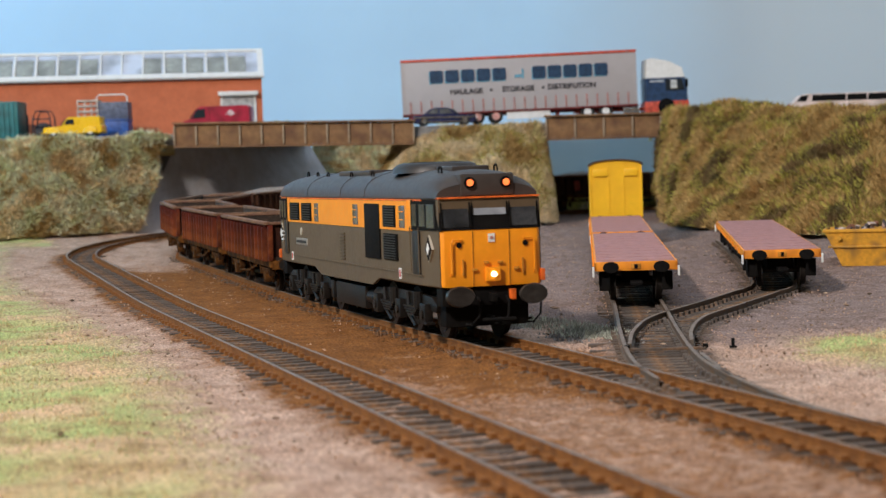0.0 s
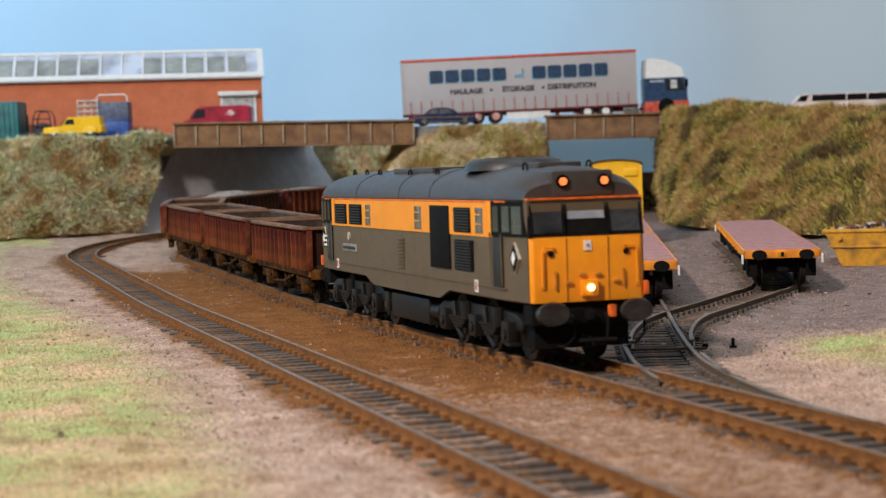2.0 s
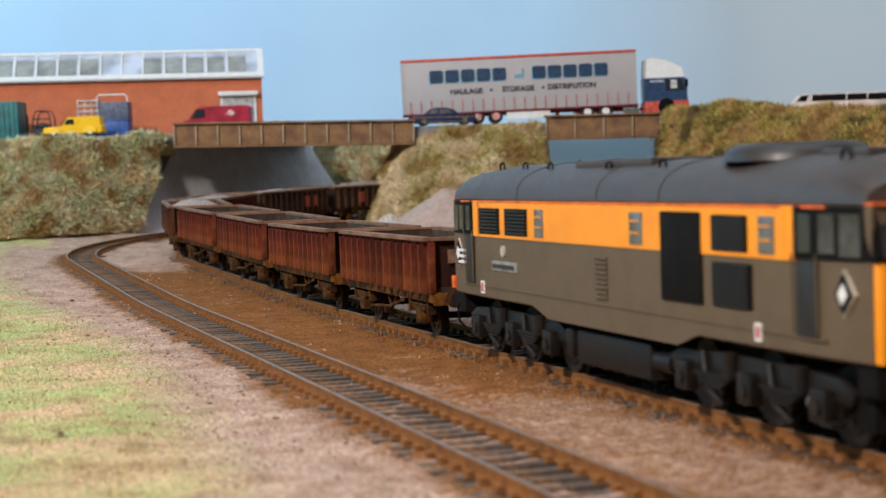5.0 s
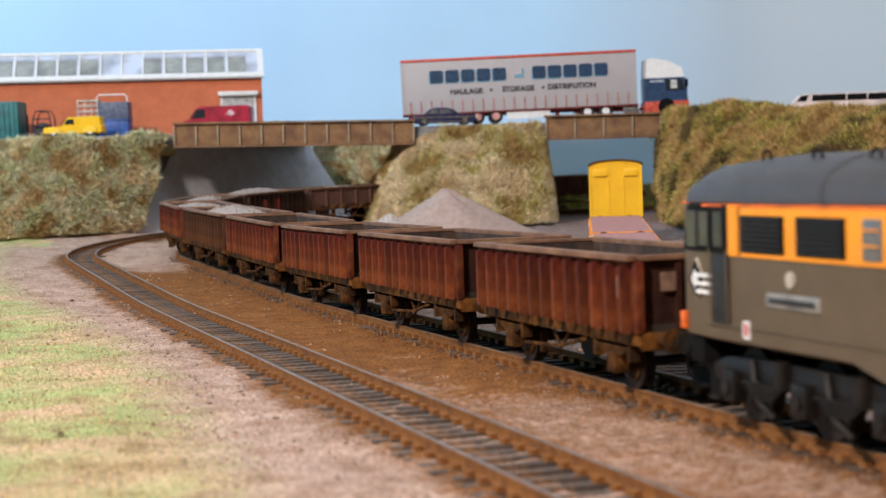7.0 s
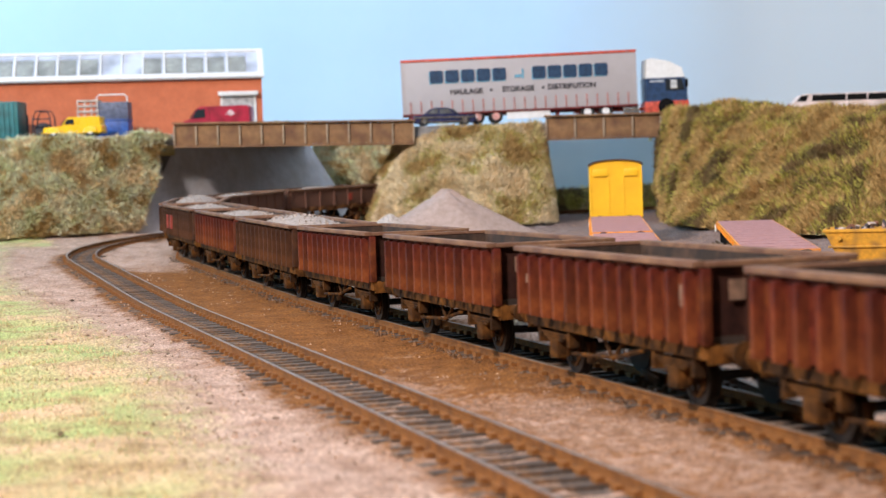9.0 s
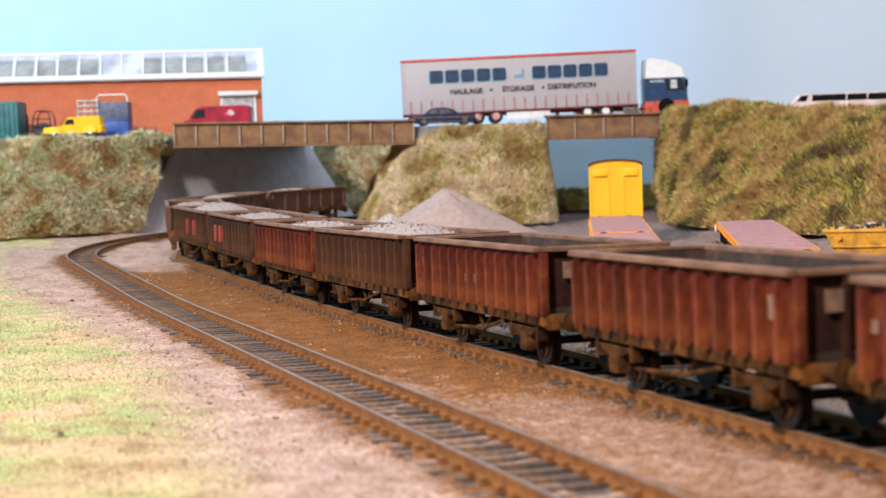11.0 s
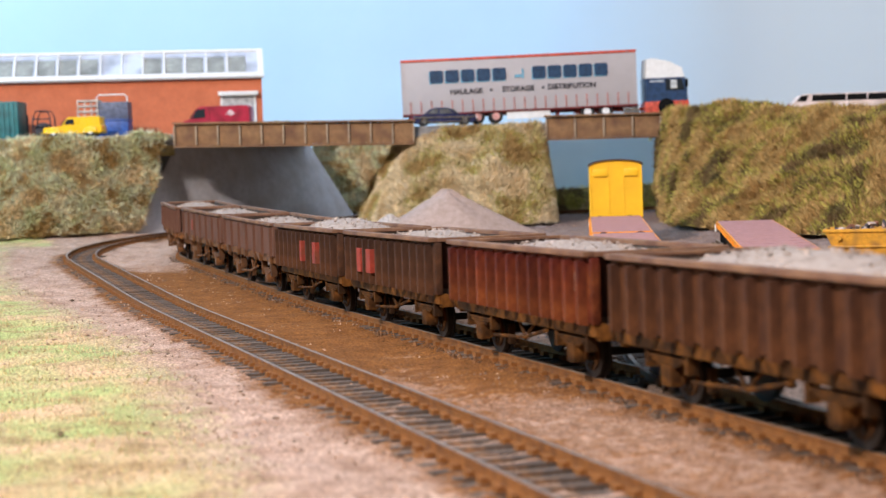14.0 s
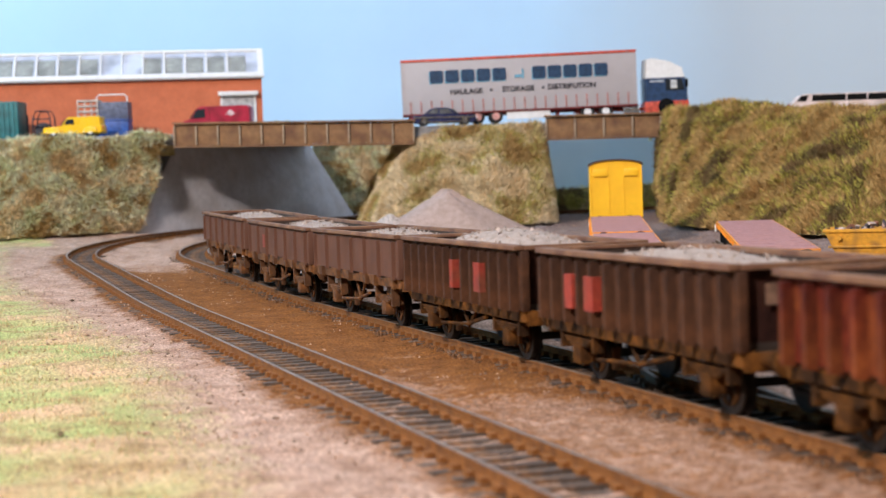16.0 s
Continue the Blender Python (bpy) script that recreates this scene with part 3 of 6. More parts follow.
def wheelset(parent, x, r, gauge=0.0078, y_wheel=0.0017, material=None):
    """Two flanged wheels on an axle, turning as one."""
    bm = B()
    for s in (-1, 1):
        cyl(bm, (0, s * (gauge + y_wheel / 2), 0), r, y_wheel, "y", 22)
        cyl(bm, (0, s * (gauge - 0.0002), 0), r + 0.0008, 0.0005, "y", 22)
        cyl(bm, (0, s * (gauge + y_wheel + 0.0001), 0), r * 0.72, 0.0006, "y", 16, m=1)
        for k in range(6):
            a = k * math.pi / 3
            cyl(bm, (r * 0.42 * math.cos(a), s * (gauge + y_wheel + 0.0005), r * 0.42 * math.sin(a)), r * 0.12, 0.0004, "y", 8)
    cyl(bm, (0, 0, 0), 0.0011, 2 * gauge + 0.006, "y", 8)
    return part("wheelset", bm, [WHEEL_STEEL, material or UNDER], parent, m=Matrix.Translation((x, 0, r)))


def locomotive():
    loco = thing("diesel_locomotive", "grey and yellow model diesel locomotive with lit lamps", "locomotive")
    L, HW, HF, ZB, ZM, ZC = 0.1057, 0.0172, 0.0157, 0.0160, 0.0322, 0.0418
    st = [(-L, HF), (-0.094, 0.0168), (-0.080, HW), (0.080, HW), (0.094, 0.0168), (L, HF)]

    def ring(x, w, z0, z1, r=0.0004):
        return [(x, -w + r, z0), (x, w - r, z0), (x, w, z0 + r), (x, w, z1 - r), (x, w - r, z1), (x, -w + r, z1), (x, -w, z1 - r), (x, -w, z0 + r)]
    part("body", loft(B(), [ring(x, w, ZB, ZC) for x, w in st]), LOCO_GREY, loco, "grey painted body side")
    # deeper skirt between the bogies
    bm = B()
    for s in (-1, 1):
        prism_y(bm, [(-0.043, ZB + 0.0004), (-0.032, 0.0136), (0.0375, 0.0136), (0.047, ZB + 0.0004)], s * HW, s * (HW - 0.001))
    part("skirt", bm, LOCO_GREY, loco)
    for s in (-1, 1):
        part("waist_rail", box(B(), -0.094, 0.094, s * (HW + 0.0002) - 0.0001, s * (HW + 0.0002) + 0.0002, 0.0190, 0.0194), LOCO_GREY, loco)
        band = B()
        y0, y1 = sorted((s * (HW - 0.0002), s * (HW + 0.0003)))
        box(band, -0.0795, 0.0805, y0, y1, ZM, 0.0412)
        part("yellow_band", band, LOCO_YELLOW, loco, "yellow painted upper body band")
        part("cantrail_stripe", box(B(), -0.0945, 0.0945, y0, y1 if s > 0 else y1, 0.0413, 0.0418), ORANGE, loco)
    # roof: an arc that drops at both cabs
    rings = []
    for x, w, top in ((-L + 0.0008, HF, 0.0480), (-0.101, 0.0160, 0.0497), (-0.094, 0.0167, 0.0502), (-0.080, HW - 0.0002, 0.0508), (0.080, HW - 0.0002, 0.0508), (0.094, 0.0167, 0.0502), (0.101, 0.0160, 0.0490), (L - 0.0015, HF, 0.0465)):
        arc = [(x, -w * math.cos(math.pi * k / 14), 0.0420 + (top - 0.0420) * math.sin(math.pi * k / 14) ** 0.75) for k in range(15)]
        rings.append(arc)
    part("roof", loft(B(), rings), LOCO_ROOF, loco, "dark grey curved roof", smooth=50)
    for x in (-0.052, -0.002, 0.030):
        rr = [(x + d, -(HW - 0.0001) * math.cos(math.pi * k / 14), 0.0421 + 0.0089 * math.sin(math.pi * k / 14) ** 0.75) for d in (0,) for k in range(15)]
        part("roof_seam", tube(B(), rr, 0.00010, 5), LOCO_ROOF, loco)
    # fan housing and roof fittings
    dome = [(0.0142, 0.0496), (0.0138, 0.0512), (0.0126, 0.0523), (0.0108, 0.0529), (0.0096, 0.0529), (0.0090, 0.0522)]
    bm = loft(B(), [[(0.056 + r * math.cos(2 * math.pi * k / 32), r * math.sin(2 * math.pi * k / 32), z) for k in range(32)] for r, z in dome])
    part("fan_housing", bm, mat("glossy_dark_fan_cowl", (0.030, 0.026, 0.024), 0.45, 0, 0.1, 150, 0, second=(0.024, 0.021, 0.020)), loco, "glossy dark rounded fan cowl", smooth=60)
    part("fan_grille", cyl(B(), (0.056, 0, 0.0524), 0.0088, 0.0006, "z", 24), BLACK, loco)
    for k in range(6):
        part("fan_bar", box(B(), 0.0475, 0.0645, -0.0002, 0.0002, 0.0528, 0.0531), LOCO_ROOF, loco, m=Matrix.Translation((0.056, 0, 0)) @ Matrix.Rotation(k * math.pi / 6, 4, "Z") @ Matrix.Translation((-0.056, 0, 0)))
    part("exhaust_cover", box(B(), 0.074, 0.090, -0.006, 0.006, 0.0495, 0.0514), LOCO_ROOF, loco, bevel=0.0005)
    part("roof_hatch", box(B(), -0.030, 0.012, -0.010, 0.010, 0.0490, 0.0512), LOCO_ROOF, loco, bevel=0.0006)
    for x, y in ((-0.086, -0.008), (-0.066, -0.009), (-0.046, -0.010), (-0.008, -0.011), (0.020, -0.011), (0.088, -0.009), (-0.07, 0.008), (0.09, 0.008)):
        z = 0.0420 + 0.0088 * math.sin(math.acos(min(1, abs(y) / HW))) ** 0.75
        part("lifting_eye", tube(B(), [(x - 0.0016, y, z - 0.0004), (x - 0.0013, y, z + 0.0011), (x, y, z + 0.0015), (x + 0.0013, y, z + 0.0011), (x + 0.0016, y, z - 0.0004)], 0.0003), BLACK, loco)
    # cabs at both ends
    for e in (1, -1):
        rot = Matrix.Rotation(0 if e > 0 else math.pi, 4, "Z")
        cab = B()
        loft(cab, [[(L + 0.0000, y, z) for y, z in ((-HF + 0.0002, ZB + 0.0002), (HF - 0.0002, ZB + 0.0002), (HF - 0.0002, ZM + 0.0003), (-HF + 0.0002, ZM + 0.0003))],
                   [(L + 0.0009, y, z) for y, z in ((-HF + 0.0012, ZB), (HF - 0.0012, ZB), (HF - 0.0012, ZM + 0.0005), (-HF + 0.0012, ZM + 0.0005))]])
        part("cab_front", cab, LOCO_YELLOW, loco, "yellow painted cab front", m=rot, bevel=0.0003)
        bm = B()
        for y in (-0.0058, 0.0055):
            box(bm, L + 0.0009, L + 0.00115, y - 0.0001, y + 0.0001, ZB + 0.0005, ZM)
        part("front_door_seam", bm, mat("yellow_seam", (0.50, 0.20, 0.012), 0.6), loco, m=rot)
        # windscreen zone
        zs, ze = ZM + 0.0005, 0.0417
        part("windscreen_surround", loft(B(), [[(L + 0.0011, -HF + 0.0002, zs), (L + 0.0011, HF - 0.0002, zs), (L - 0.0020, HF + 0.0005, zs), (0.0940, 0.0172, zs), (0.0844, 0.0176, zs), (0.0844, -0.0176, zs), (0.0940, -0.0172, zs), (L - 0.0020, -HF - 0.0005, zs)],
                                                [(L - 0.0008, -HF + 0.0003, ze), (L - 0.0008, HF - 0.0003, ze), (L - 0.0025, HF + 0.0005, ze), (0.0940, 0.0172, ze), (0.0844, 0.0176, ze), (0.0844, -0.0176, ze), (0.0940, -0.0172, ze), (L - 0.0025, -HF - 0.0005, ze)]]), BLACK, loco, "black windscreen surround", m=rot)
        for y0, y1, z0, tint in ((-0.0147, -0.0064, ZM + 0.0013, 0), (-0.0053, 0.0052, ZM + 0.0047, 1), (0.0063, 0.0146, ZM + 0.0013, 0)):
            def xf(z):
                return L + 0.0013 - (z - zs) / (ze - zs) * 0.0019
            z1 = 0.0411
            pane = loft(B(), [[(xf(z) - 0.0006, y, z) for y, z in ((y0, z0), (y1, z0), (y1, z1), (y0, z1))], [(xf(z), y, z) for y, z in ((y0 + 0.0002, z0), (y1 - 0.0002, z0), (y1 - 0.0002, z1), (y0 + 0.0002, z1))]])
            part("windscreen", pane, PALE_SCREEN if tint else SCREEN, loco, m=rot)
            fr = B()
            for a, b, c, d in ((y0 - 0.0004, y0, z0, z1), (y1, y1 + 0.0004, z0, z1)):
                loft(fr, [[(xf(z) - 0.0004, y, z) for y, z in ((a, c), (b, c), (b, d), (a, d))], [(xf(z) + 0.0004, y, z) for y, z in ((a, c), (b, c), (b, d), (a, d))]])
            part("window_frame", fr, BLACK, loco, m=rot)
        part("front_stripe", box(B(), L - 0.0030, L + 0.0006, -HF + 0.0001, HF - 0.0001, 0.0418, 0.0423), ORANGE, loco, m=rot)
        # cab side window, door and its handrails
        for s in (-1, 1):
            y0, y1 = sorted((s * (HF + 0.0002), s * (HF + 0.0013)))
            for x0, x1, z0, z1, nm, mm in ((0.0982, 0.1035, ZM + 0.0012, 0.0404, "side_window", SCREEN), (0.0925, 0.0968, 0.0338, 0.0404, "side_window", SCREEN), (0.0862, 0.0900, 0.0338, 0.0404, "door_window", GLASS)):
                def yf(x):
                    return 0.0172 + 0.0004 * (0.094 - x) / 0.0096 if x < 0.094 else 0.0172 - 0.0010 * (x - 0.094) / (L - 0.096)
                pane = loft(B(), [[(x, s * (yf(x) + d), z) for x, z in ((x0, z0), (x1, z0), (x1, z1), (x0, z1))] for d in (-0.0006, 0.0003)])
                part(nm, pane, mm, loco, m=rot)
            part("cab_door", box(B(), 0.0848, 0.0912, *sorted((s * 0.0160, s * 0.0175)), 0.0190, 0.0324), DOOR_DARK, loco, "dark recessed cab door", m=rot, bevel=0.0003)
            part("handrail", tube(B(), [(0.0842, s * 0.0178, 0.020), (0.0842, s * 0.0180, 0.0335)], 0.00018), LOCO_GREY, loco, m=rot)
            part("handrail", tube(B(), [(0.0918, s * 0.0175, 0.020), (0.0918, s * 0.0177, 0.0335)], 0.00018), LOCO_GREY, loco, m=rot)
            part("yellow_corner", box(B(), 0.0807, 0.0842, *sorted((s * (HW - 0.0003), s * (HW + 0.00035))), ZM, 0.0416), LOCO_YELLOW, loco, m=rot)
            part("diamond_badge", prism_y(B(), [(0.0990, 0.0238), (0.1018, 0.0272), (0.0990, 0.0308), (0.0962, 0.0272)], *sorted((s * 0.0155, s * 0.0170))), BLACK, loco, "black diamond badge with pale shapes", m=rot)
            part("badge_rim", prism_y(B(), [(0.0990, 0.0233), (0.1022, 0.0272), (0.0990, 0.0313), (0.0958, 0.0272)], *sorted((s * 0.0155, s * 0.0168))), mat("cream_crest", (0.5, 0.45, 0.36)), loco, m=rot)
            part("badge_mark", prism_y(B(), [(0.0990, 0.0254), (0.1004, 0.0272), (0.0990, 0.0290), (0.0976, 0.0272)], *sorted((s * 0.0160, s * 0.0172))), WHITE, loco, m=rot)
        # headcode box with two lit marker lamps
        part("headcode_box", box(B(), L - 0.0135, L - 0.0010, -0.0083, 0.0083, 0.0424, 0.0490), LOCO_ROOF, loco, m=rot, bevel=0.0007)
        for y in (-0.0056, 0.0056):
            part("marker_lamp", cyl(B(), (L - 0.0006, y, 0.0463), 0.0010, 0.0012, "x", 18), LAMP_ORANGE if e > 0 else GLASS, loco, "lit orange marker lamp" if e > 0 else "unlit marker lamp", m=rot)
            part("lamp_ring", cyl(B(), (L - 0.0009, y, 0.0463), 0.0017, 0.0010, "x", 18), BLACK, loco, m=rot)
        part("headlamp_housing", box(B(), L + 0.0009, L + 0.0024, -0.0022, 0.0022, 0.0175, 0.0216), LOCO_YELLOW, loco, m=rot, bevel=0.0003)
        part("headlamp", cyl(B(), (L + 0.0026, 0, 0.0196), 0.0008, 0.0008, "x", 18), LAMP_WARM if e > 0 else GLASS, loco, "lit warm headlamp" if e > 0 else "unlit headlamp", m=rot)
        # front fittings
        for y in (-0.0100, 0.0105):
            part("lamp_iron", cyl(B(), (L + 0.0010, y, 0.0283), 0.0008, 0.0006, "x", 12), BLACK, loco, m=rot)
            s = 1 if y > 0 else -1
            part("grab_rail", tube(B(), [(L + 0.0010, y + s * 0.0026, 0.0195), (L + 0.0017, y + s * 0.0026, 0.0203), (L + 0.0017, y + s * 0.0026, 0.0292), (L + 0.0017, y + s * 0.0018, 0.0299), (L + 0.0017, y - s * 0.0005, 0.0299), (L + 0.0010, y - s * 0.0006, 0.0299)], 0.00025), LOCO_YELLOW, loco, m=rot)
            part("step_bracket", box(B(), L + 0.0009, L + 0.0016, y - s * 0.001 - 0.0002, y - s * 0.001 + 0.0002, 0.0195, 0.0240), mat("dull_orange", (0.60, 0.24, 0.02), 0.6), loco, m=rot)
        for y in (-0.0055, -0.0018, 0.0025, 0.0075):
            part("socket", box(B(), L + 0.0009, L + 0.0017, y - 0.0008, y + 0.0008, 0.0226 - 0.002 * (abs(y) > 0.005), 0.0234 - 0.002 * (abs(y) > 0.005)), mat("dull_orange", (0.60, 0.24, 0.02), 0.6), loco, m=rot, bevel=0.0002)
        part("warning_plate", box(B(), L + 0.0009, L + 0.0012, -0.0010, 0.0010, 0.0289, 0.0314), WHITE, loco, "small white plate", m=rot)
        part("plate_mark", box(B(), L + 0.0012, L + 0.0014, -0.0004, 0.0004, 0.0298, 0.0306), mat("faded_pink", (0.6, 0.25, 0.2)), loco, m=rot)
        # buffer beam, buffers, pipes, coupling
        part("buffer_beam", box(B(), L - 0.006, L - 0.0002, -0.0150, 0.0150, 0.0105, 0.0158), BLACK, loco, m=rot, bevel=0.0003)
        for y in (-0.0113, 0.0113):
            part("buffer_shank", cyl(B(), (L + 0.0022, y, 0.0136), 0.0017, 0.0050, "x", 14), UNDER, loco, m=rot)
            part("buffer_head", cyl(B(), (L + 0.0052, y, 0.0136), 0.0036, 0.0010, "x", 22, 0.0033), mat("buffer_steel", (0.06, 0.055, 0.05), 0.35, 0.5), loco, m=rot @ Matrix.Translation((0, y, 0.0136)) @ Matrix.Diagonal((1, 1.25, 0.85, 1)) @ Matrix.Translation((0, -y, -0.0136)))
        part("cable_box", box(B(), L + 0.0005, L + 0.0025, 0.0052, 0.0068, 0.0120, 0.0150), ORANGE, loco, "orange cable box", m=rot, bevel=0.0002)
        part("cable_socket", box(B(), L - 0.0010, L + 0.0012, 0.0152, 0.0166, 0.0170, 0.0205), ORANGE, loco, "orange cable socket", m=rot, bevel=0.0003)
        for y, r0 in ((0.0145, 0.00035), (0.0045, 0.0004), (-0.0045, 0.0004)):
            part("brake_hose", tube(B(), [(L + 0.0005, y, 0.0130), (L + 0.0025, y, 0.0115), (L + 0.0030, y - 0.0005, 0.0075), (L + 0.0022, y - 0.0025, 0.0050), (L + 0.0010, y - 0.0040, 0.0052)], r0), BLACK, loco, m=rot)
        part("coupling_hook", box(B(), L - 0.001, L + 0.0030, -0.0008, 0.0008, 0.0115, 0.0140), BLACK, loco, m=rot, bevel=0.0002)
        part("tension_coupling", tube(B(), [(L - 0.004, 0, 0.0070), (L + 0.004, 0, 0.0068), (L + 0.0055, -0.0050, 0.0066), (L + 0.0058, 0.0050, 0.0066), (L + 0.004, 0.0, 0.0068)], 0.0006), BLACK, loco, m=rot)
        part("snow_shield", box(B(), L - 0.010, L - 0.004, -0.0130, 0.0130, 0.0040, 0.0110), BLACK, loco, m=rot, bevel=0.0006)
    # side grilles, windows and doors
    for s in (-1, 1):
        def panel(name, x0, x1, z0, z1, material, label="", proud=0.0006, frame_of=None, slats=0):
            a, b = sorted((s * (HW - 0.0002), s * (HW + proud)))
            ob = part(name, box(B(), x0, x1, a, b, z0, z1), material, loco, label, bevel=0.00025)
            for k in range(slats):
                z = z0 + (k + 0.7) * (z1 - z0) / (slats + 0.4)
                a2, b2 = sorted((s * (HW + proud - 0.0001), s * (HW + proud + 0.0003)))
                part("slat", box(B(), x0 + 0.0006, x1 - 0.0006, a2, b2, z - 0.00018, z + 0.00018), SLAT_GREY, ob)
            return ob
        panel("grille", -0.0790, -0.0635, 0.0330, 0.0398, BLACK, "black louvred grille", slats=7)
        panel("grille", -0.0593, -0.0436, 0.0330, 0.0398, BLACK, "black louvred grille", slats=7)
        panel("side_window", -0.0385, -0.0330, 0.0330, 0.0398, PANE_LIGHT)
        panel("side_window", 0.0168, 0.0230, 0.0330, 0.0398, PANE_LIGHT)
        panel("engine_room_door", 0.0318, 0.0495, 0.0224, 0.0402, BLACK, "large dark louvred opening")
        panel("grille", 0.0541, 0.0680, 0.0330, 0.0398, BLACK, "black louvred grille", slats=8)
        panel("grille", 0.0541, 0.0690, 0.0226, 0.0309, BLACK, "black louvred grille", slats=10)
        panel("side_window", 0.0722, 0.0778, 0.0330, 0.0398, PANE_LIGHT)
        for x in (-0.03575, 0.0199, 0.0750):
            for z in (0.0355, 0.0380):
                part("window_bar", box(B(), x - 0.002, x + 0.002, *sorted((s * (HW + 0.0005), s * (HW + 0.0009))), z - 0.00015, z + 0.00015), LOCO_YELLOW, loco)
        for k in range(9):
            z = 0.0205 + k * 0.0011
            part("louvre", box(B(), -0.0024, 0.0040, *sorted((s * HW, s * (HW + 0.0005))), z, z + 0.0006), LOCO_GREY, loco, bevel=0.0001)
        panel("nameplate", -0.0704, -0.0522, 0.0236, 0.0262, mat("pewter_plate", (0.34, 0.32, 0.29), 0.4, 0.3), "small grey nameplate with unreadable writing", 0.0004)
        part("nameplate_bar", box(B(), -0.0690, -0.0536, *sorted((s * (HW + 0.0003), s * (HW + 0.0006))), 0.0244, 0.0254), mat("dark_letters", (0.03, 0.03, 0.03)), loco)
        part("crest", cyl(B(), (-0.0618, s * (HW + 0.0002), 0.0288), 0.0015, 0.0004, "y", 16), mat("cream_crest", (0.5, 0.45, 0.36)), loco, "small cream crest")
        for x in (0.0700, -0.0790):
            part("data_panel", box(B(), x, x + 0.0024, *sorted((s * (HW + 0.0001), s * (HW + 0.0004))), 0.0172, 0.0205), WHITE, loco, "small white data panel")
            part("data_mark", box(B(), x + 0.0007, x + 0.0019, *sorted((s * (HW + 0.0003), s * (HW + 0.0005))), 0.0178, 0.0200), RED, loco)
        for k in range(3):
            part('logo_bar', box(B(), -0.0985, -0.0925, *sorted((s * 0.0160, s * 0.0172)), 0.0245 + 0.0016 * k, 0.0252 + 0.0016 * k), WHITE, loco, 'white logo bar')
        part("yellow_outline", box(B(), 0.0804, 0.0812, *sorted((s * (HW - 0.0003), s * (HW + 0.0005))), ZM, 0.0414), LOCO_YELLOW, loco)
    # bogies
    wheels = []
    for cx in (-0.0625, 0.0625):
        bog = part("bogie", box(B(), cx - 0.034, cx + 0.034, -0.0060, 0.0060, 0.0070, 0.0115), UNDER, loco, bevel=0.0005)
        for s in (-1, 1):
            fr = prism_y(B(), [(cx - 0.035, 0.0105), (cx - 0.030, 0.0125), (cx - 0.012, 0.0132), (cx + 0.012, 0.0132), (cx + 0.030, 0.0125), (cx + 0.035, 0.0105), (cx + 0.034, 0.0080), (cx + 0.020, 0.0090), (cx, 0.0085), (cx - 0.020, 0.0090), (cx - 0.034, 0.0080)], *sorted((s * 0.0125, s * 0.0143)))
            part("bogie_frame", fr, UNDER, bog, bevel=0.0003)
            for dx in (-0.026, 0.0, 0.026):
                part("axlebox", box(B(), cx + dx - 0.0027, cx + dx + 0.0027, *sorted((s * 0.0135, s * 0.0162)), 0.0045, 0.0105), UNDER, bog, bevel=0.0005)
                part("axlebox_cap", cyl(B(), (cx + dx, s * 0.0163, 0.0072), 0.0014, 0.0008, "y", 12), WHEEL_STEEL, bog)
            for dx in (-0.013, 0.013):
                for k in range(4):
                    part("spring_leaf", box(B(), cx + dx - 0.0075 + 0.0013 * k, cx + dx + 0.0075 - 0.0013 * k, *sorted((s * 0.0142, s * 0.0160)), 0.0085 - 0.0008 * k, 0.0091 - 0.0008 * k), UNDER, bog)
                part("brake_hanger", tube(B(), [(cx + dx - 0.005, s * 0.0150, 0.0130), (cx + dx - 0.003, s * 0.0152, 0.0060), (cx + dx + 0.003, s * 0.0150, 0.0030)], 0.0007), UNDER, bog)
                part("coil_spring", cyl(B(), (cx + dx + 0.006, s * 0.0150, 0.0112), 0.0016, 0.0050, "z", 10), UNDER, bog)
            part("foot_step", box(B(), cx + 0.030 * (1 if cx > 0 else -1) - 0.002, cx + 0.030 * (1 if cx > 0 else -1) + 0.002, *sorted((s * 0.0140, s * 0.0168)), 0.0045, 0.0052), UNDER, bog)
        for dx in (-0.027, 0.0, 0.027):
            wheels.append((wheelset(loco, cx + dx, 0.0071), cx + dx, 0.0071))
    part("fuel_tank", box(B(), -0.020, 0.020, -0.0150, 0.0150, 0.0042, 0.0120), UNDER, loco, "black fuel and water tank", bevel=0.0008)
    part("battery_box", box(B(), -0.0255, -0.0215, -0.0155, 0.0155, 0.0055, 0.0120), UNDER, loco, bevel=0.0006)
    part("air_tank", cyl(B(), (0.0245, -0.0125, 0.0085), 0.0024, 0.0080, "x", 14), UNDER, loco)
    TRAIN.append((loco, 0.1185, 0.0625, wheels))


PANE_LIGHT = mat("grimy_glass", (0.13, 0.135, 0.14), 0.15, 0, 0.3, 120, 0.0, second=(0.05, 0.05, 0.05), spec=0.6)
DOOR_DARK = mat("dark_door_paint", (0.022, 0.020, 0.018), 0.55)
SLAT_GREY = mat("dark_louvre_slat", (0.018, 0.017, 0.017), 0.5)
locomotive()

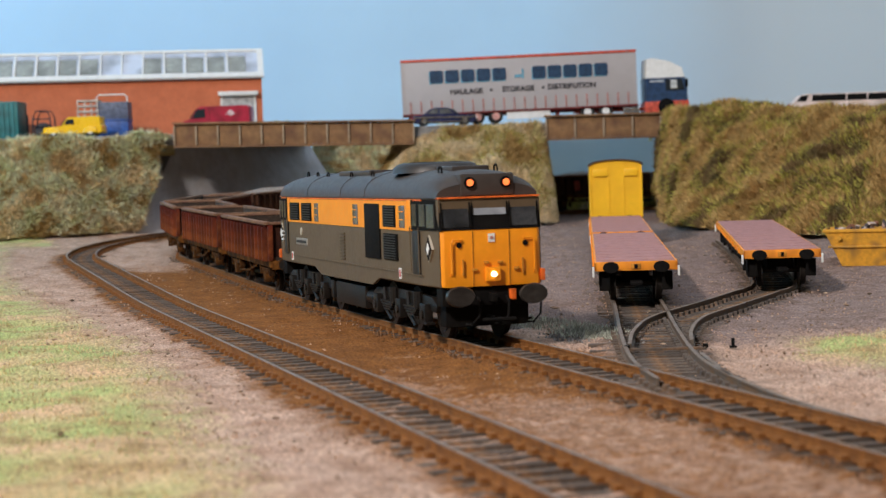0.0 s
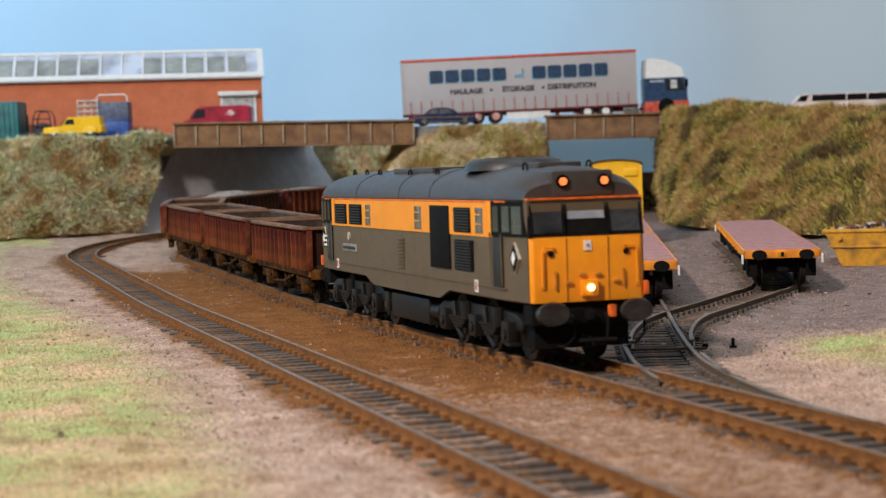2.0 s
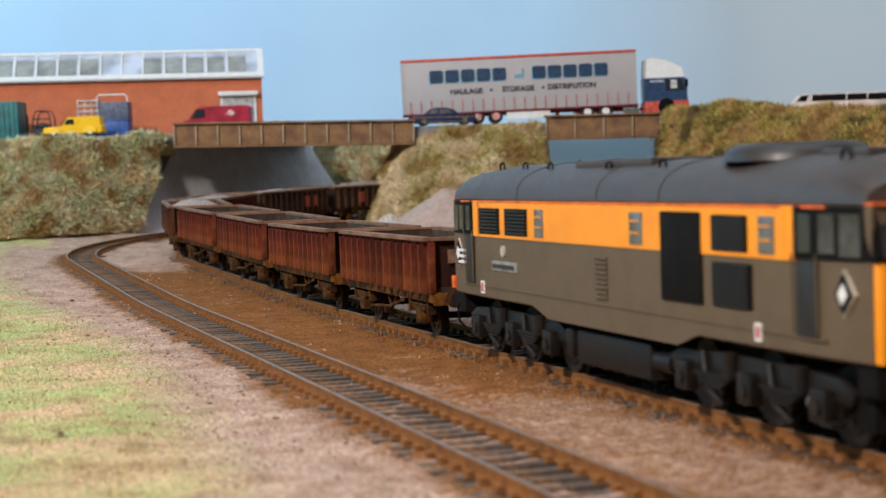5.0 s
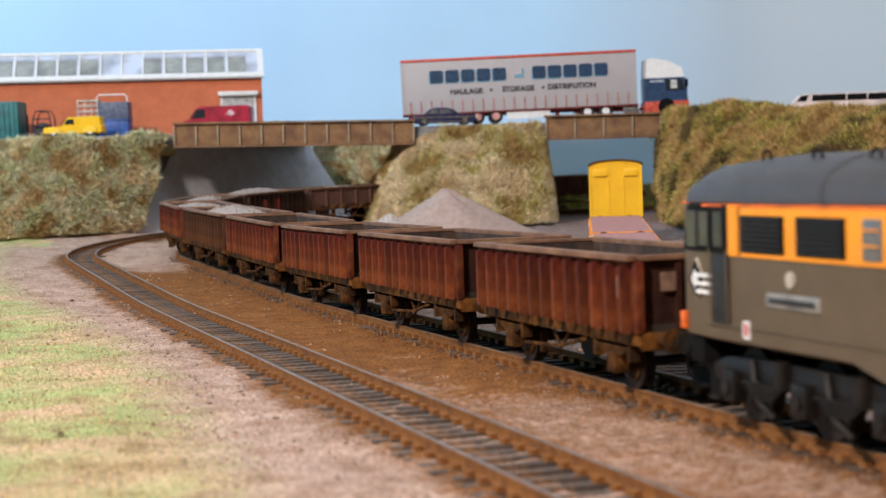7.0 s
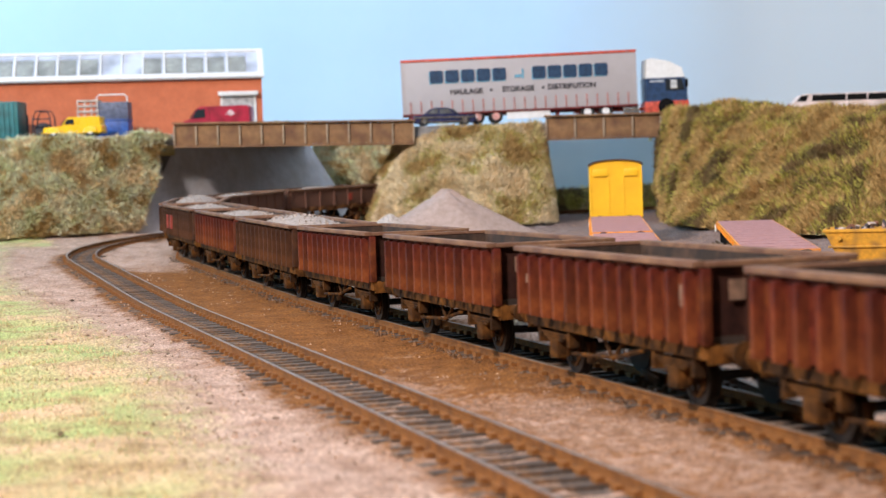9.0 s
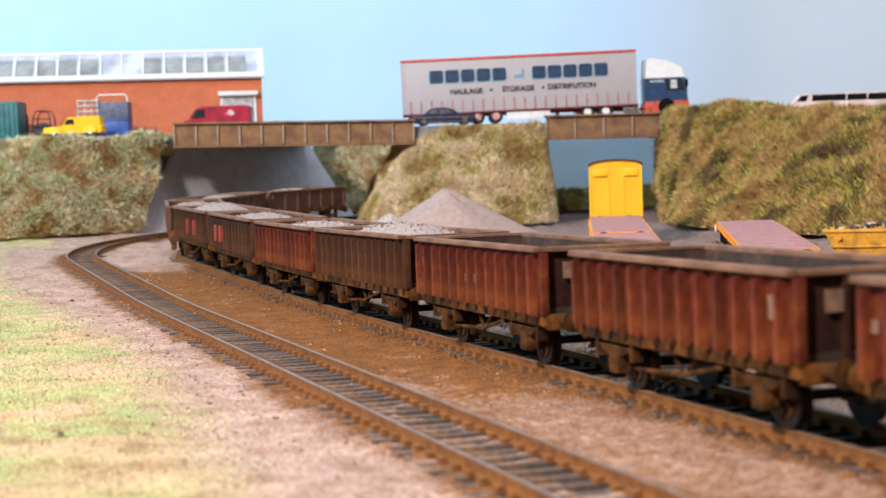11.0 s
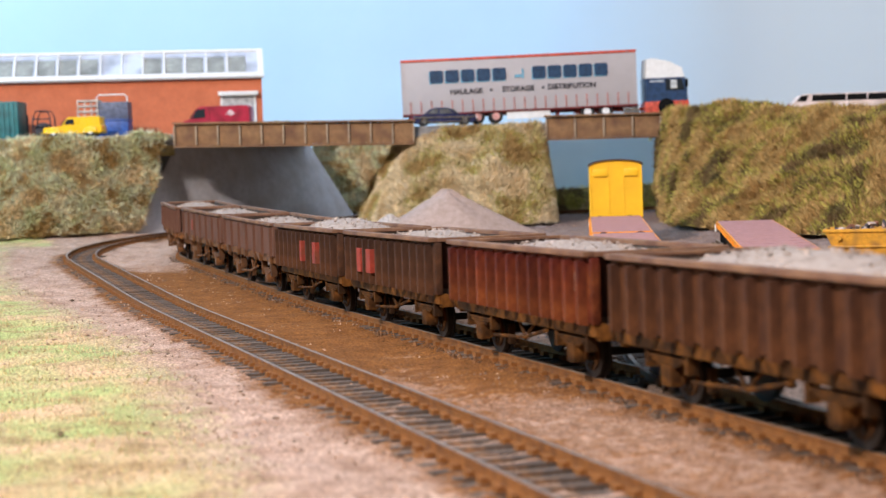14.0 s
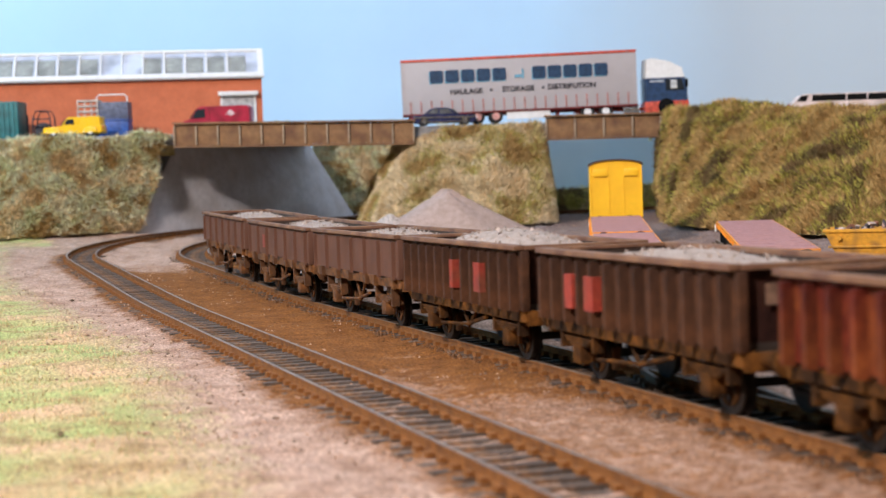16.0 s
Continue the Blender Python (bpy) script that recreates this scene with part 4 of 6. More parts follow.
# ---- open wagons ----
W_RED = mat("rusty_maroon_wagon_paint", (0.088, 0.0125, 0.0055), 0.7, 0, 0.4, 90, 0.3, spec=0.2, second=(0.135, 0.036, 0.009), blend=0.55, obj=0.3)
W_BROWN = mat("dirty_brown_wagon_paint", (0.062, 0.026, 0.014), 0.8, 0, 0.3, 90, 0.3, spec=0.12, second=(0.088, 0.035, 0.014), blend=0.5, obj=0.15)
W_GREY = mat("sooty_grey_brown_wagon_paint", (0.052, 0.025, 0.015), 0.8, 0, 0.3, 90, 0.3, spec=0.12, second=(0.075, 0.032, 0.015), blend=0.5, obj=0.15)
# Grime, plus the next wagon's shade on the end put into the colour.
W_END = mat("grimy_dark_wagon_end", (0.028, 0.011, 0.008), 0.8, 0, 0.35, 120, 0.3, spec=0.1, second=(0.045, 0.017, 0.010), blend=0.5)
W_PANEL = mat("dusty_pinkish_brown_panel", (0.135, 0.065, 0.043), 0.8, 0, 0.12, 70, 0.15, spec=0.12, second=(0.105, 0.050, 0.032), blend=0.4)
W_RIM = mat("worn_wagon_capping", (0.22, 0.115, 0.060), 0.7, 0, 0.3, 150, 0.3, second=(0.13, 0.06, 0.035), blend=0.55)
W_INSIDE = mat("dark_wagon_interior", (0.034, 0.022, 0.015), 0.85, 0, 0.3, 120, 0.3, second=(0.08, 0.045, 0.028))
W_UNDER = mat("rusty_brown_underframe", (0.032, 0.015, 0.006), 0.85, 0, 0.4, 130, 0.4, spec=0.1, second=(0.135, 0.052, 0.010), blend=0.55)
LOAD = mat("pale_stone_ballast", (0.42, 0.35, 0.30), 0.9, 0, 0.3, 400, 0.6, second=(0.30, 0.24, 0.20), island=0.3)
W_ORANGE = mat("bright_rust_underframe", (0.085, 0.034, 0.010), 0.8, 0, 0.4, 130, 0.4, second=(0.21, 0.080, 0.016), blend=0.5)
PATCH_RED = mat("faded_red_patch", (0.29, 0.036, 0.018), 0.75, 0, 0.35, 140, 0.3, second=(0.16, 0.040, 0.018), blend=0.35)


def load_heap(parent, half, width, z, height, seed):
    rnd = random.Random(seed)
    bm = B()
    nu, nv = 26, 9
    grid = []
    for i in range(nu + 1):
        row = []
        for j in range(nv + 1):
            u, v = i / nu * 2 - 1, j / nv * 2 - 1
            h = max(0, 1 - abs(u) ** 2.2) ** 0.8 * max(0, 1 - abs(v) ** 2.4)
            x, y = u * half, v * width
            zz = z + height * h + (0.0009 * fbm(x + seed, y, 0, 240, 2) if h > 0.02 else 0)
            row.append(bm.verts.new((x, y, zz)))
        grid.append(row)
    for i in range(nu):
        for j in range(nv):
            bm.faces.new((grid[i][j], grid[i + 1][j], grid[i + 1][j + 1], grid[i][j + 1]))
    ob = part("stone_load", bm, LOAD, parent, "pale crushed stone load", smooth=60)
    bm = B()
    for _ in range(260):
        u, v = rnd.uniform(-0.9, 0.9), rnd.uniform(-0.9, 0.9)
        h = (1 - abs(u) ** 2.2) ** 0.8 * (1 - abs(v) ** 2.4)
        r = rnd.uniform(0.0004, 0.0009)
        c = Vector((u * half, v * width, z + height * h + r * 0.2))
        pts = [c + Vector((rnd.uniform(-1, 1), rnd.uniform(-1, 1), rnd.uniform(-0.7, 1))).normalized() * r for _ in range(3)]
        top = c + Vector((0, 0, r * 1.1))
        vs = [bm.verts.new(p) for p in pts + [top]]
        for f in ((0, 1, 2), (0, 1, 3), (1, 2, 3), (2, 0, 3)):
            bm.faces.new([vs[k] for k in f])
    tagged(part("stone_rubble", bm, LOAD, ob, smooth=0), kind="stuff")


def open_wagon(label, front, rear, kind, paint, load=0.0, patches=(), seed=1, marks=()):
    """An open four-wheel wagon: ribbed (kind 1) or shallow and panelled (kind 2)."""
    rnd = random.Random(seed)
    w = thing("open_wagon", label, "railway wagon", group="open wagons of the train")
    H, W = (front - rear) / 2, 0.0165
    under = W_UNDER if kind == 1 else W_ORANGE
    z0, z1 = (0.0145, 0.0298) if kind == 1 else (0.0168, 0.0296)
    T = 0.0008
    for s in (-1, 1):
        part("side", box(B(), -H, H, *sorted((s * W, s * (W - T))), z0, z1), paint, w)
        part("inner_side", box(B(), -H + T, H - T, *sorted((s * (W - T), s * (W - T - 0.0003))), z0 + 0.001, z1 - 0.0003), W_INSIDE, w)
        ribs = 13 if kind == 1 else 7
        out = W + (0.0022 if kind == 1 else 0.0011)
        rib = None
        for k in range(ribs):
            x = -H + 0.003 + k * (2 * H - 0.006) / (ribs - 1)
            wd = 0.0010 if kind == 1 else 0.0005
            m = Matrix.Translation((x, 0, 0))
            if rib is None:
                a, b = sorted((s * (W - 0.0002), s * (W + 0.0010)))
                rib = part("rib", loft(B(), [[(-wd, s * W, z0 - 0.0008), (wd, s * W, z0 - 0.0008), (wd, s * W, z1 - 0.001), (-wd, s * W, z1 - 0.001)],
                                              [(-wd * 0.7, s * out, z0 - 0.0004), (wd * 0.7, s * out, z0 - 0.0004), (wd * 0.7, s * out, z1 - 0.0014), (-wd * 0.7, s * out, z1 - 0.0014)]]), paint, w, m=m, smooth=0)
            else:
                again(rib, m, w)
        part("top_rail", box(B(), -H - 0.0004, H + 0.0004, *sorted((s * (W + (0.0019 if kind == 1 else 0.0012)), s * (W - T - 0.0003))), z1 - 0.0004, z1 + 0.0009), W_RIM, w, bevel=0.0003)
        part("solebar", box(B(), -H - 0.0005, H + 0.0005, *sorted((s * (W - 0.0035), s * (W - 0.0008))), z0 - 0.0034, z0 - 0.0002), under, w, bevel=0.0003)
        if kind == 2:
            for x in (-H + 0.008, -H + 0.030, -0.008, 0.014, H - 0.030, H - 0.008):
                part("bracket", prism_y(B(), [(x - 0.004, z0), (x + 0.004, z0), (x + 0.0042, z0 - 0.0035), (x + 0.003, z0 - 0.0035)], *sorted((s * (W - 0.0008), s * (W + 0.0006)))), under, w)
        for x in (-0.0325, 0.0325):
            part("axle_guard", prism_y(B(), [(x - 0.0055, z0 - 0.003), (x + 0.0055, z0 - 0.003), (x + 0.0026, 0.0045), (x - 0.0026, 0.0045)], *sorted((s * 0.0118, s * 0.0126))), under, w, bevel=0.0001)
            part("axlebox", box(B(), x - 0.0024, x + 0.0024, *sorted((s * 0.0124, s * 0.0152)), 0.0040, 0.0086), under, w, bevel=0.0005)
            for k in range(3):
                part("spring_leaf", box(B(), x - 0.0090 + 0.002 * k, x + 0.0090 - 0.002 * k, *sorted((s * 0.0128, s * 0.0148)), 0.0106 - 0.0007 * k - 0.001, 0.0112 - 0.0007 * k - 0.001), under, w)
            part("brake_shoe", box(B(), x + (0.0078 if x < 0 else -0.0095), x + (0.0095 if x < 0 else -0.0078), *sorted((s * 0.0080, s * 0.0098)), 0.0030, 0.0085), under, w, bevel=0.0004)
            part("spring_hanger", box(B(), x + 0.0085, x + 0.0100, *sorted((s * 0.0125, s * 0.0150)), 0.0072, z0 - 0.0025), under, w)
            part("spring_hanger", box(B(), x - 0.0100, x - 0.0085, *sorted((s * 0.0125, s * 0.0150)), 0.0072, z0 - 0.0025), under, w)
        part("brake_lever", tube(B(), [(-0.020, s * 0.0152, 0.0062), (0.004, s * 0.0156, 0.0075), (0.020, s * 0.0160, 0.0105)], 0.0005), under, w)
        part("v_hanger", tube(B(), [(-0.006, s * 0.0135, z0 - 0.003), (0.0, s * 0.0138, 0.0066), (0.006, s * 0.0135, z0 - 0.003)], 0.0005), under, w)
        if paint is W_RED:
            part("side_label", box(B(), H - 0.0085, H - 0.0062, *sorted((s * (W + 0.0001), s * (W + 0.0004))), z1 - 0.0085, z1 - 0.0040), mat("grubby_label", (0.24, 0.14, 0.09), 0.7), w, "small pale data label")
        for x, dz in marks:
            part("side_mark", box(B(), x - 0.0015, x + 0.0015, *sorted((s * (W + 0.0001), s * (W + 0.0005))), z1 - dz - 0.0022, z1 - dz), mat("grubby_label", (0.24, 0.14, 0.09), 0.7), w)
        for x, pw in patches:
            part("red_patch", box(B(), x - pw / 2, x + pw / 2, *sorted((s * (W + 0.0001), s * (out + 0.0002))), z0 + 0.003, z1 - 0.0045), PATCH_RED, w, "faded red paint patch")
    for e in (-1, 1):
        part("end", box(B(), *sorted((e * (H - 0.0006), e * (H - T - 0.0006))), -W + T, W - T, z0, z1), W_END if kind == 1 else paint, w, "grimy end panel darkened for shade between wagons" if kind == 1 else "")
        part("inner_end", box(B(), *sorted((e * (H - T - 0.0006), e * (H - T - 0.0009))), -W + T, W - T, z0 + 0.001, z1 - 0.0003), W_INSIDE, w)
        for y in (-0.0156, 0.0156):
            part("corner_post", box(B(), *sorted((e * (H - 0.0008), e * (H + 0.0010))), y - 0.0010, y + 0.0010, z0 - 0.0004, z1 - 0.0006), paint, w, bevel=0.0002)
        for y in (-0.0062, 0.0062):
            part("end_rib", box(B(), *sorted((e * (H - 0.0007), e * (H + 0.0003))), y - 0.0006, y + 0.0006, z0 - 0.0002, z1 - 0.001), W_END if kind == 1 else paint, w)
        part("top_rail", box(B(), *sorted((e * (H + 0.0008), e * (H - T - 0.0003))), -W + 0.0009, W - 0.0009, z1 - 0.0004, z1 + 0.0008), W_RIM, w, bevel=0.0003)
        part("buffer_beam", box(B(), *sorted((e * (H - 0.0015), e * (H + 0.0009))), -0.0150, 0.0150, z0 - 0.0042, z0 - 0.0005), under, w, bevel=0.0003)
        for y in (-0.0113, 0.0113):
            part("buffer", cyl(B(), (e * (H + 0.0040), y, 0.0128), 0.0014, 0.0070, "x", 12), under, w)
            part("buffer_head", cyl(B(), (e * (H + 0.0078), y, 0.0128), 0.0027, 0.0007, "x", 16), under, w)
        part("coupling", box(B(), *sorted((e * (H - 0.004), e * (H + 0.0085))), -0.0022, 0.0022, 0.0056, 0.0066), BLACK, w, bevel=0.0003)
        part("end_label", box(B(), *sorted((e * (H + 0.0001), e * (H + 0.0004))), -0.0105, -0.0070, z1 - 0.0070, z1 - 0.0030), mat("grubby_label", (0.24, 0.14, 0.09), 0.7), w)
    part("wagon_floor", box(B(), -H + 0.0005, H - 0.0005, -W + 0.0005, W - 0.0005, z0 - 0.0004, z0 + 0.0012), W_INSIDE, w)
    if load:
        load_heap(w, H * (0.86 if kind == 1 else 0.62), W - T - 0.0006, z1 - 0.0035, load, seed)
    wheels = [(wheelset(w, x, 0.0060, material=under), x, 0.0060) for x in (-0.0325, 0.0325)]
    TRAIN.append((w, (front + rear) / 2, 0.0325, wheels))


open_wagon("empty maroon ribbed open wagon, rusty, behind the locomotive", -0.0100, -0.1080, 1, W_RED, seed=1)
open_wagon("empty maroon ribbed open wagon with worn side marks", -0.1290, -0.2270, 1, W_RED, seed=2, marks=((0.042, 0.005), (0.044, 0.012), (-0.045, 0.006)))
open_wagon("empty brownish red ribbed open wagon", -0.2480, -0.3460, 1, W_RED, seed=3)
open_wagon("empty maroon ribbed open wagon with worn orange rim", -0.3690, -0.4670, 1, W_RED, seed=4, marks=((-0.046, 0.005), (-0.008, 0.008), (-0.004, 0.008), (0.000, 0.008), (0.044, 0.006), (0.044, 0.012)))
open_wagon("dark brown ribbed open wagon with a high pale stone load", -0.4840, -0.5935, 1, W_BROWN, 0.0062, seed=5)
open_wagon("rusty maroon ribbed open wagon carrying pale stone", -0.6060, -0.7040, 1, W_RED, 0.0045, seed=6)
open_wagon("sooty brown ribbed open wagon with red patches and stone load", -0.7210, -0.8190, 1, W_GREY, 0.0046, ((-0.0275, 0.0046), (-0.0160, 0.0050)), seed=7)
open_wagon("sooty brown ribbed open wagon with a high stone load", -0.8340, -0.9320, 1, W_GREY, 0.0066, ((0.0, 0.0026), (0.0215, 0.0048)), seed=8)
open_wagon("shallow dusty brown panelled open wagon carrying stone", -0.9435, -1.0530, 2, W_PANEL, 0.0042, seed=9)
open_wagon("shallow grey brown panelled open wagon carrying stone", -1.0640, -1.1760, 2, W_PANEL, 0.0044, ((-0.020, 0.004),), seed=10)
open_wagon("shallow grey brown panelled open wagon at the train's tail", -1.1880, -1.2920, 2, W_PANEL, 0.0046, seed=11)


def motions():
    ticks = [k * 0.25 for k in range(65)]
    for vehicle, s0, half, wheels in TRAIN:
        walk(vehicle, [(t, on_line(s0 + travelled(t), half)) for t in ticks])
    dense = [k / 15 for k in range(241)]
    far = [travelled(t) for t in dense]
    for vehicle, s0, half, wheels in TRAIN:
        for ws, x, r in wheels:
            rows, last = [], -9.0
            for t, d in zip(dense, far):
                if d - last > r * 1.0 or t == dense[-1] or t == 0:
                    rows.append((t, Matrix.Translation((x, 0, r)) @ Matrix.Rotation(d / r, 4, "Y")))
                    last = d
            walk(ws, rows)

# ---- things in the yard ----
DECK = mat("dusty_pink_wagon_deck", (0.42, 0.205, 0.185), 0.75, 0, 0.25, 260, 0.5, second=(0.34, 0.16, 0.15), blend=0.5)
DECK_LINE = mat("deck_joint", (0.30, 0.145, 0.13), 0.9)
FW_ORANGE = mat("orange_wagon_side", (0.86, 0.30, 0.015), 0.5, 0, 0.08, 200, 0.05, second=(0.66, 0.22, 0.02))
VAN_YELLOW = mat("bright_yellow_van_paint", (0.86, 0.49, 0.010), 0.45, 0, 0.05, 100, 0.05, second=(0.80, 0.44, 0.010))


def flat_wagon(label, a, b, tabs=True):
    """A bogie flat wagon standing with its deck from a to b (plan points of its front and back edge)."""
    a, b = Vector(a), Vector(b)
    length, mid, d = (b - a).length, (a + b) / 2, (a - b).normalized()
    za, zb = rise(a.y), rise(b.y)
    x = Vector((d.x * length, d.y * length, za - zb)).normalized()
    y = Vector((0, 0, 1)).cross(x).normalized()
    m = Matrix((x, y, x.cross(y))).transposed().to_4x4()
    m.translation = (mid.x, mid.y, (za + zb) / 2)
    w = thing("flat_wagon", label, "railway wagon", m, "flat wagons in the yard")
    H, W = length / 2, 0.0152
    n = max(8, int(length / 0.006))
    for k in range(n):
        x0 = -H + 0.0006 + k * (2 * H - 0.0012) / n
        x1 = x0 + (2 * H - 0.0012) / n - 0.00025
        part("plank", box(B(), x0, x1, -W + 0.0008, W - 0.0008, 0.0138, 0.0151 + 0.00004 * ((k * 7) % 3)), DECK, w, smooth=0)
    part("deck_base", box(B(), -H + 0.0004, H - 0.0004, -W + 0.0006, W - 0.0006, 0.0126, 0.0142), DECK_LINE, w)
    for s in (-1, 1):
        part("side_rail", box(B(), -H, H, *sorted((s * W, s * (W - 0.0010))), 0.0118, 0.0149), FW_ORANGE, w, bevel=0.0002)
        part("truss", box(B(), -H + 0.045, H - 0.045, *sorted((s * (W - 0.0015), s * (W - 0.0030))), 0.0080, 0.0118), BLACK, w, bevel=0.0003)
        for k in range(int(length / 0.022)):
            xx = -H + 0.012 + k * 0.022
            part("stake_pocket", box(B(), xx - 0.0010, xx + 0.0010, *sorted((s * (W - 0.0002), s * (W + 0.0007))), 0.0122, 0.0144), FW_ORANGE, w)
    for e in (-1, 1):
        part("end_beam", box(B(), *sorted((e * H, e * (H - 0.0012))), -W, W, 0.0116, 0.0150), FW_ORANGE, w, bevel=0.0002)
        for yy in (-0.0092, 0.0092):
            part("buffer_shank", cyl(B(), (e * (H + 0.0018), yy, 0.0130), 0.0016, 0.0040, "x", 12), BLACK, w)
            part("buffer_head", cyl(B(), (0, 0, 0), 0.0024, 0.0009, "x", 22), BLACK, w, m=Matrix.Translation((e * (H + 0.0040), yy, 0.0132)) @ Matrix.Diagonal((1, 1.22, 0.85, 1)))
        part("end_plate", box(B(), *sorted((e * H, e * (H + 0.0004))), -0.0018, 0.0018, 0.0122, 0.0142), mat("dull_orange", (0.60, 0.24, 0.02), 0.6), w, bevel=0.0002)
        part("end_mark", box(B(), *sorted((e * (H + 0.0003), e * (H + 0.0006))), -0.0006, 0.0006, 0.0124, 0.0140), BLACK, w)
        for yy in (-W - 0.0004, W + 0.0004):
            part("white_tab", box(B(), *sorted((e * (H - 0.001), e * (H + 0.0010))), yy - 0.0004, yy + 0.0004, 0.0095, 0.0132), WHITE, w, "white painted corner bracket", bevel=0.0002)
        part("coupling", box(B(), *sorted((e * (H - 0.006), e * (H + 0.0050))), -0.0022, 0.0022, 0.0065, 0.0078), BLACK, w, bevel=0.0003)
        cx = e * (H - 0.024)
        bog = part("bogie", box(B(), cx - 0.013, cx + 0.013, -0.0050, 0.0050, 0.0065, 0.0120), BLACK, w, bevel=0.0004)
        for s in (-1, 1):
            part("bogie_side", prism_y(B(), [(cx - 0.0155, 0.0065), (cx - 0.013, 0.0090), (cx - 0.006, 0.0095), (cx + 0.006, 0.0095), (cx + 0.013, 0.0090), (cx + 0.0155, 0.0065), (cx + 0.010, 0.0050), (cx, 0.0040), (cx - 0.010, 0.0050)], *sorted((s * 0.0108, s * 0.0122))), BLACK, bog, bevel=0.0002)
            for dx in (-0.0115, 0.0115):
                part("axlebox", box(B(), cx + dx - 0.002, cx + dx + 0.002, *sorted((s * 0.0118, s * 0.0135)), 0.0042, 0.0080), BLACK, bog, bevel=0.0004)
            part("brake_box", box(B(), cx + e * 0.0175, cx + e * 0.0205, *sorted((s * 0.0095, s * 0.0135)), 0.0040, 0.0110), BLACK, bog, bevel=0.0004)
        for dx in (-0.0115, 0.0115):
            ws = wheelset(w, cx + dx, 0.0060)
    return w


flat_wagon("orange sided flat wagon with a pinkish plank deck on the siding", (0.0706, 0.609), (0.0884, 0.815))
flat_wagon("second orange sided flat wagon coupled in front of the yellow van", (0.0892, 0.826), (0.1030, 0.988))
flat_wagon("orange sided flat wagon with a dusty pink deck standing alone", (0.1348, 0.660), (0.1630, 0.895))


def yellow_van():
    d = Vector((0.0175, 0.21)).normalized()
    z = rise(1.0)
    m = Matrix.Translation((0.1050 + d.x * 0.035, 0.999 + d.y * 0.035, z)) @ Matrix.Rotation(math.atan2(d.x, d.y) * -1, 4, "Z")
    v = thing("box_van", "plain bright yellow box van wagon with a dark arched roof", "railway wagon", m)
    W, z0, zs, zt, HL = 0.0158, 0.0140, 0.0445, 0.0480, 0.035
    arch = [(W * math.cos(math.pi * k / 10), zs + (zt - zs) * math.sin(math.pi * k / 10)) for k in range(11)]
    ring = [(-W, z0), (W, z0)] + arch
    part("body", prism_y(B(), [(x, q) for x, q in ring], -HL, HL), VAN_YELLOW, v)
    outer = [(x * 1.05, q + 0.0009) for x, q in arch] + [(x * 1.02, q + 0.0001) for x, q in reversed(arch)]
    part("roof", prism_y(B(), outer, -HL - 0.0012, HL + 0.0012), mat("brown_roof_edge", (0.10, 0.06, 0.03), 0.7), v, "dark brown arched roof")
    for s in (-1, 1):
        part("vent_hood", box(B(), s * 0.0092 - 0.0042, s * 0.0092 + 0.0042, -HL - 0.0012, -HL + 0.0002, 0.0385, 0.0428), VAN_YELLOW, v, bevel=0.0004)
        part("corner_post", box(B(), s * (W - 0.0006) - 0.0006, s * (W - 0.0006) + 0.0006, -HL - 0.0006, -HL + 0.0004, z0, zs), VAN_YELLOW, v)
        part("end_post", box(B(), s * 0.0045 - 0.0005, s * 0.0045 + 0.0005, -HL - 0.0005, -HL + 0.0002, z0, zs + 0.002), VAN_YELLOW, v)
    part("end_sill", box(B(), -W, W, -HL - 0.0006, -HL + 0.0001, z0 - 0.0012, z0 + 0.0004), BLACK, v)
    part("underframe", box(B(), -0.0135, 0.0135, -HL, HL, 0.0095, z0), BLACK, v)
    for yy in (-0.020, 0.020):
        wsb = wheelset(v, 0, 0.0060)
        wsb.matrix_basis = Matrix.Translation((0, yy, 0.006)) @ Matrix.Rotation(math.pi / 2, 4, "Z")
    return v


yellow_van()


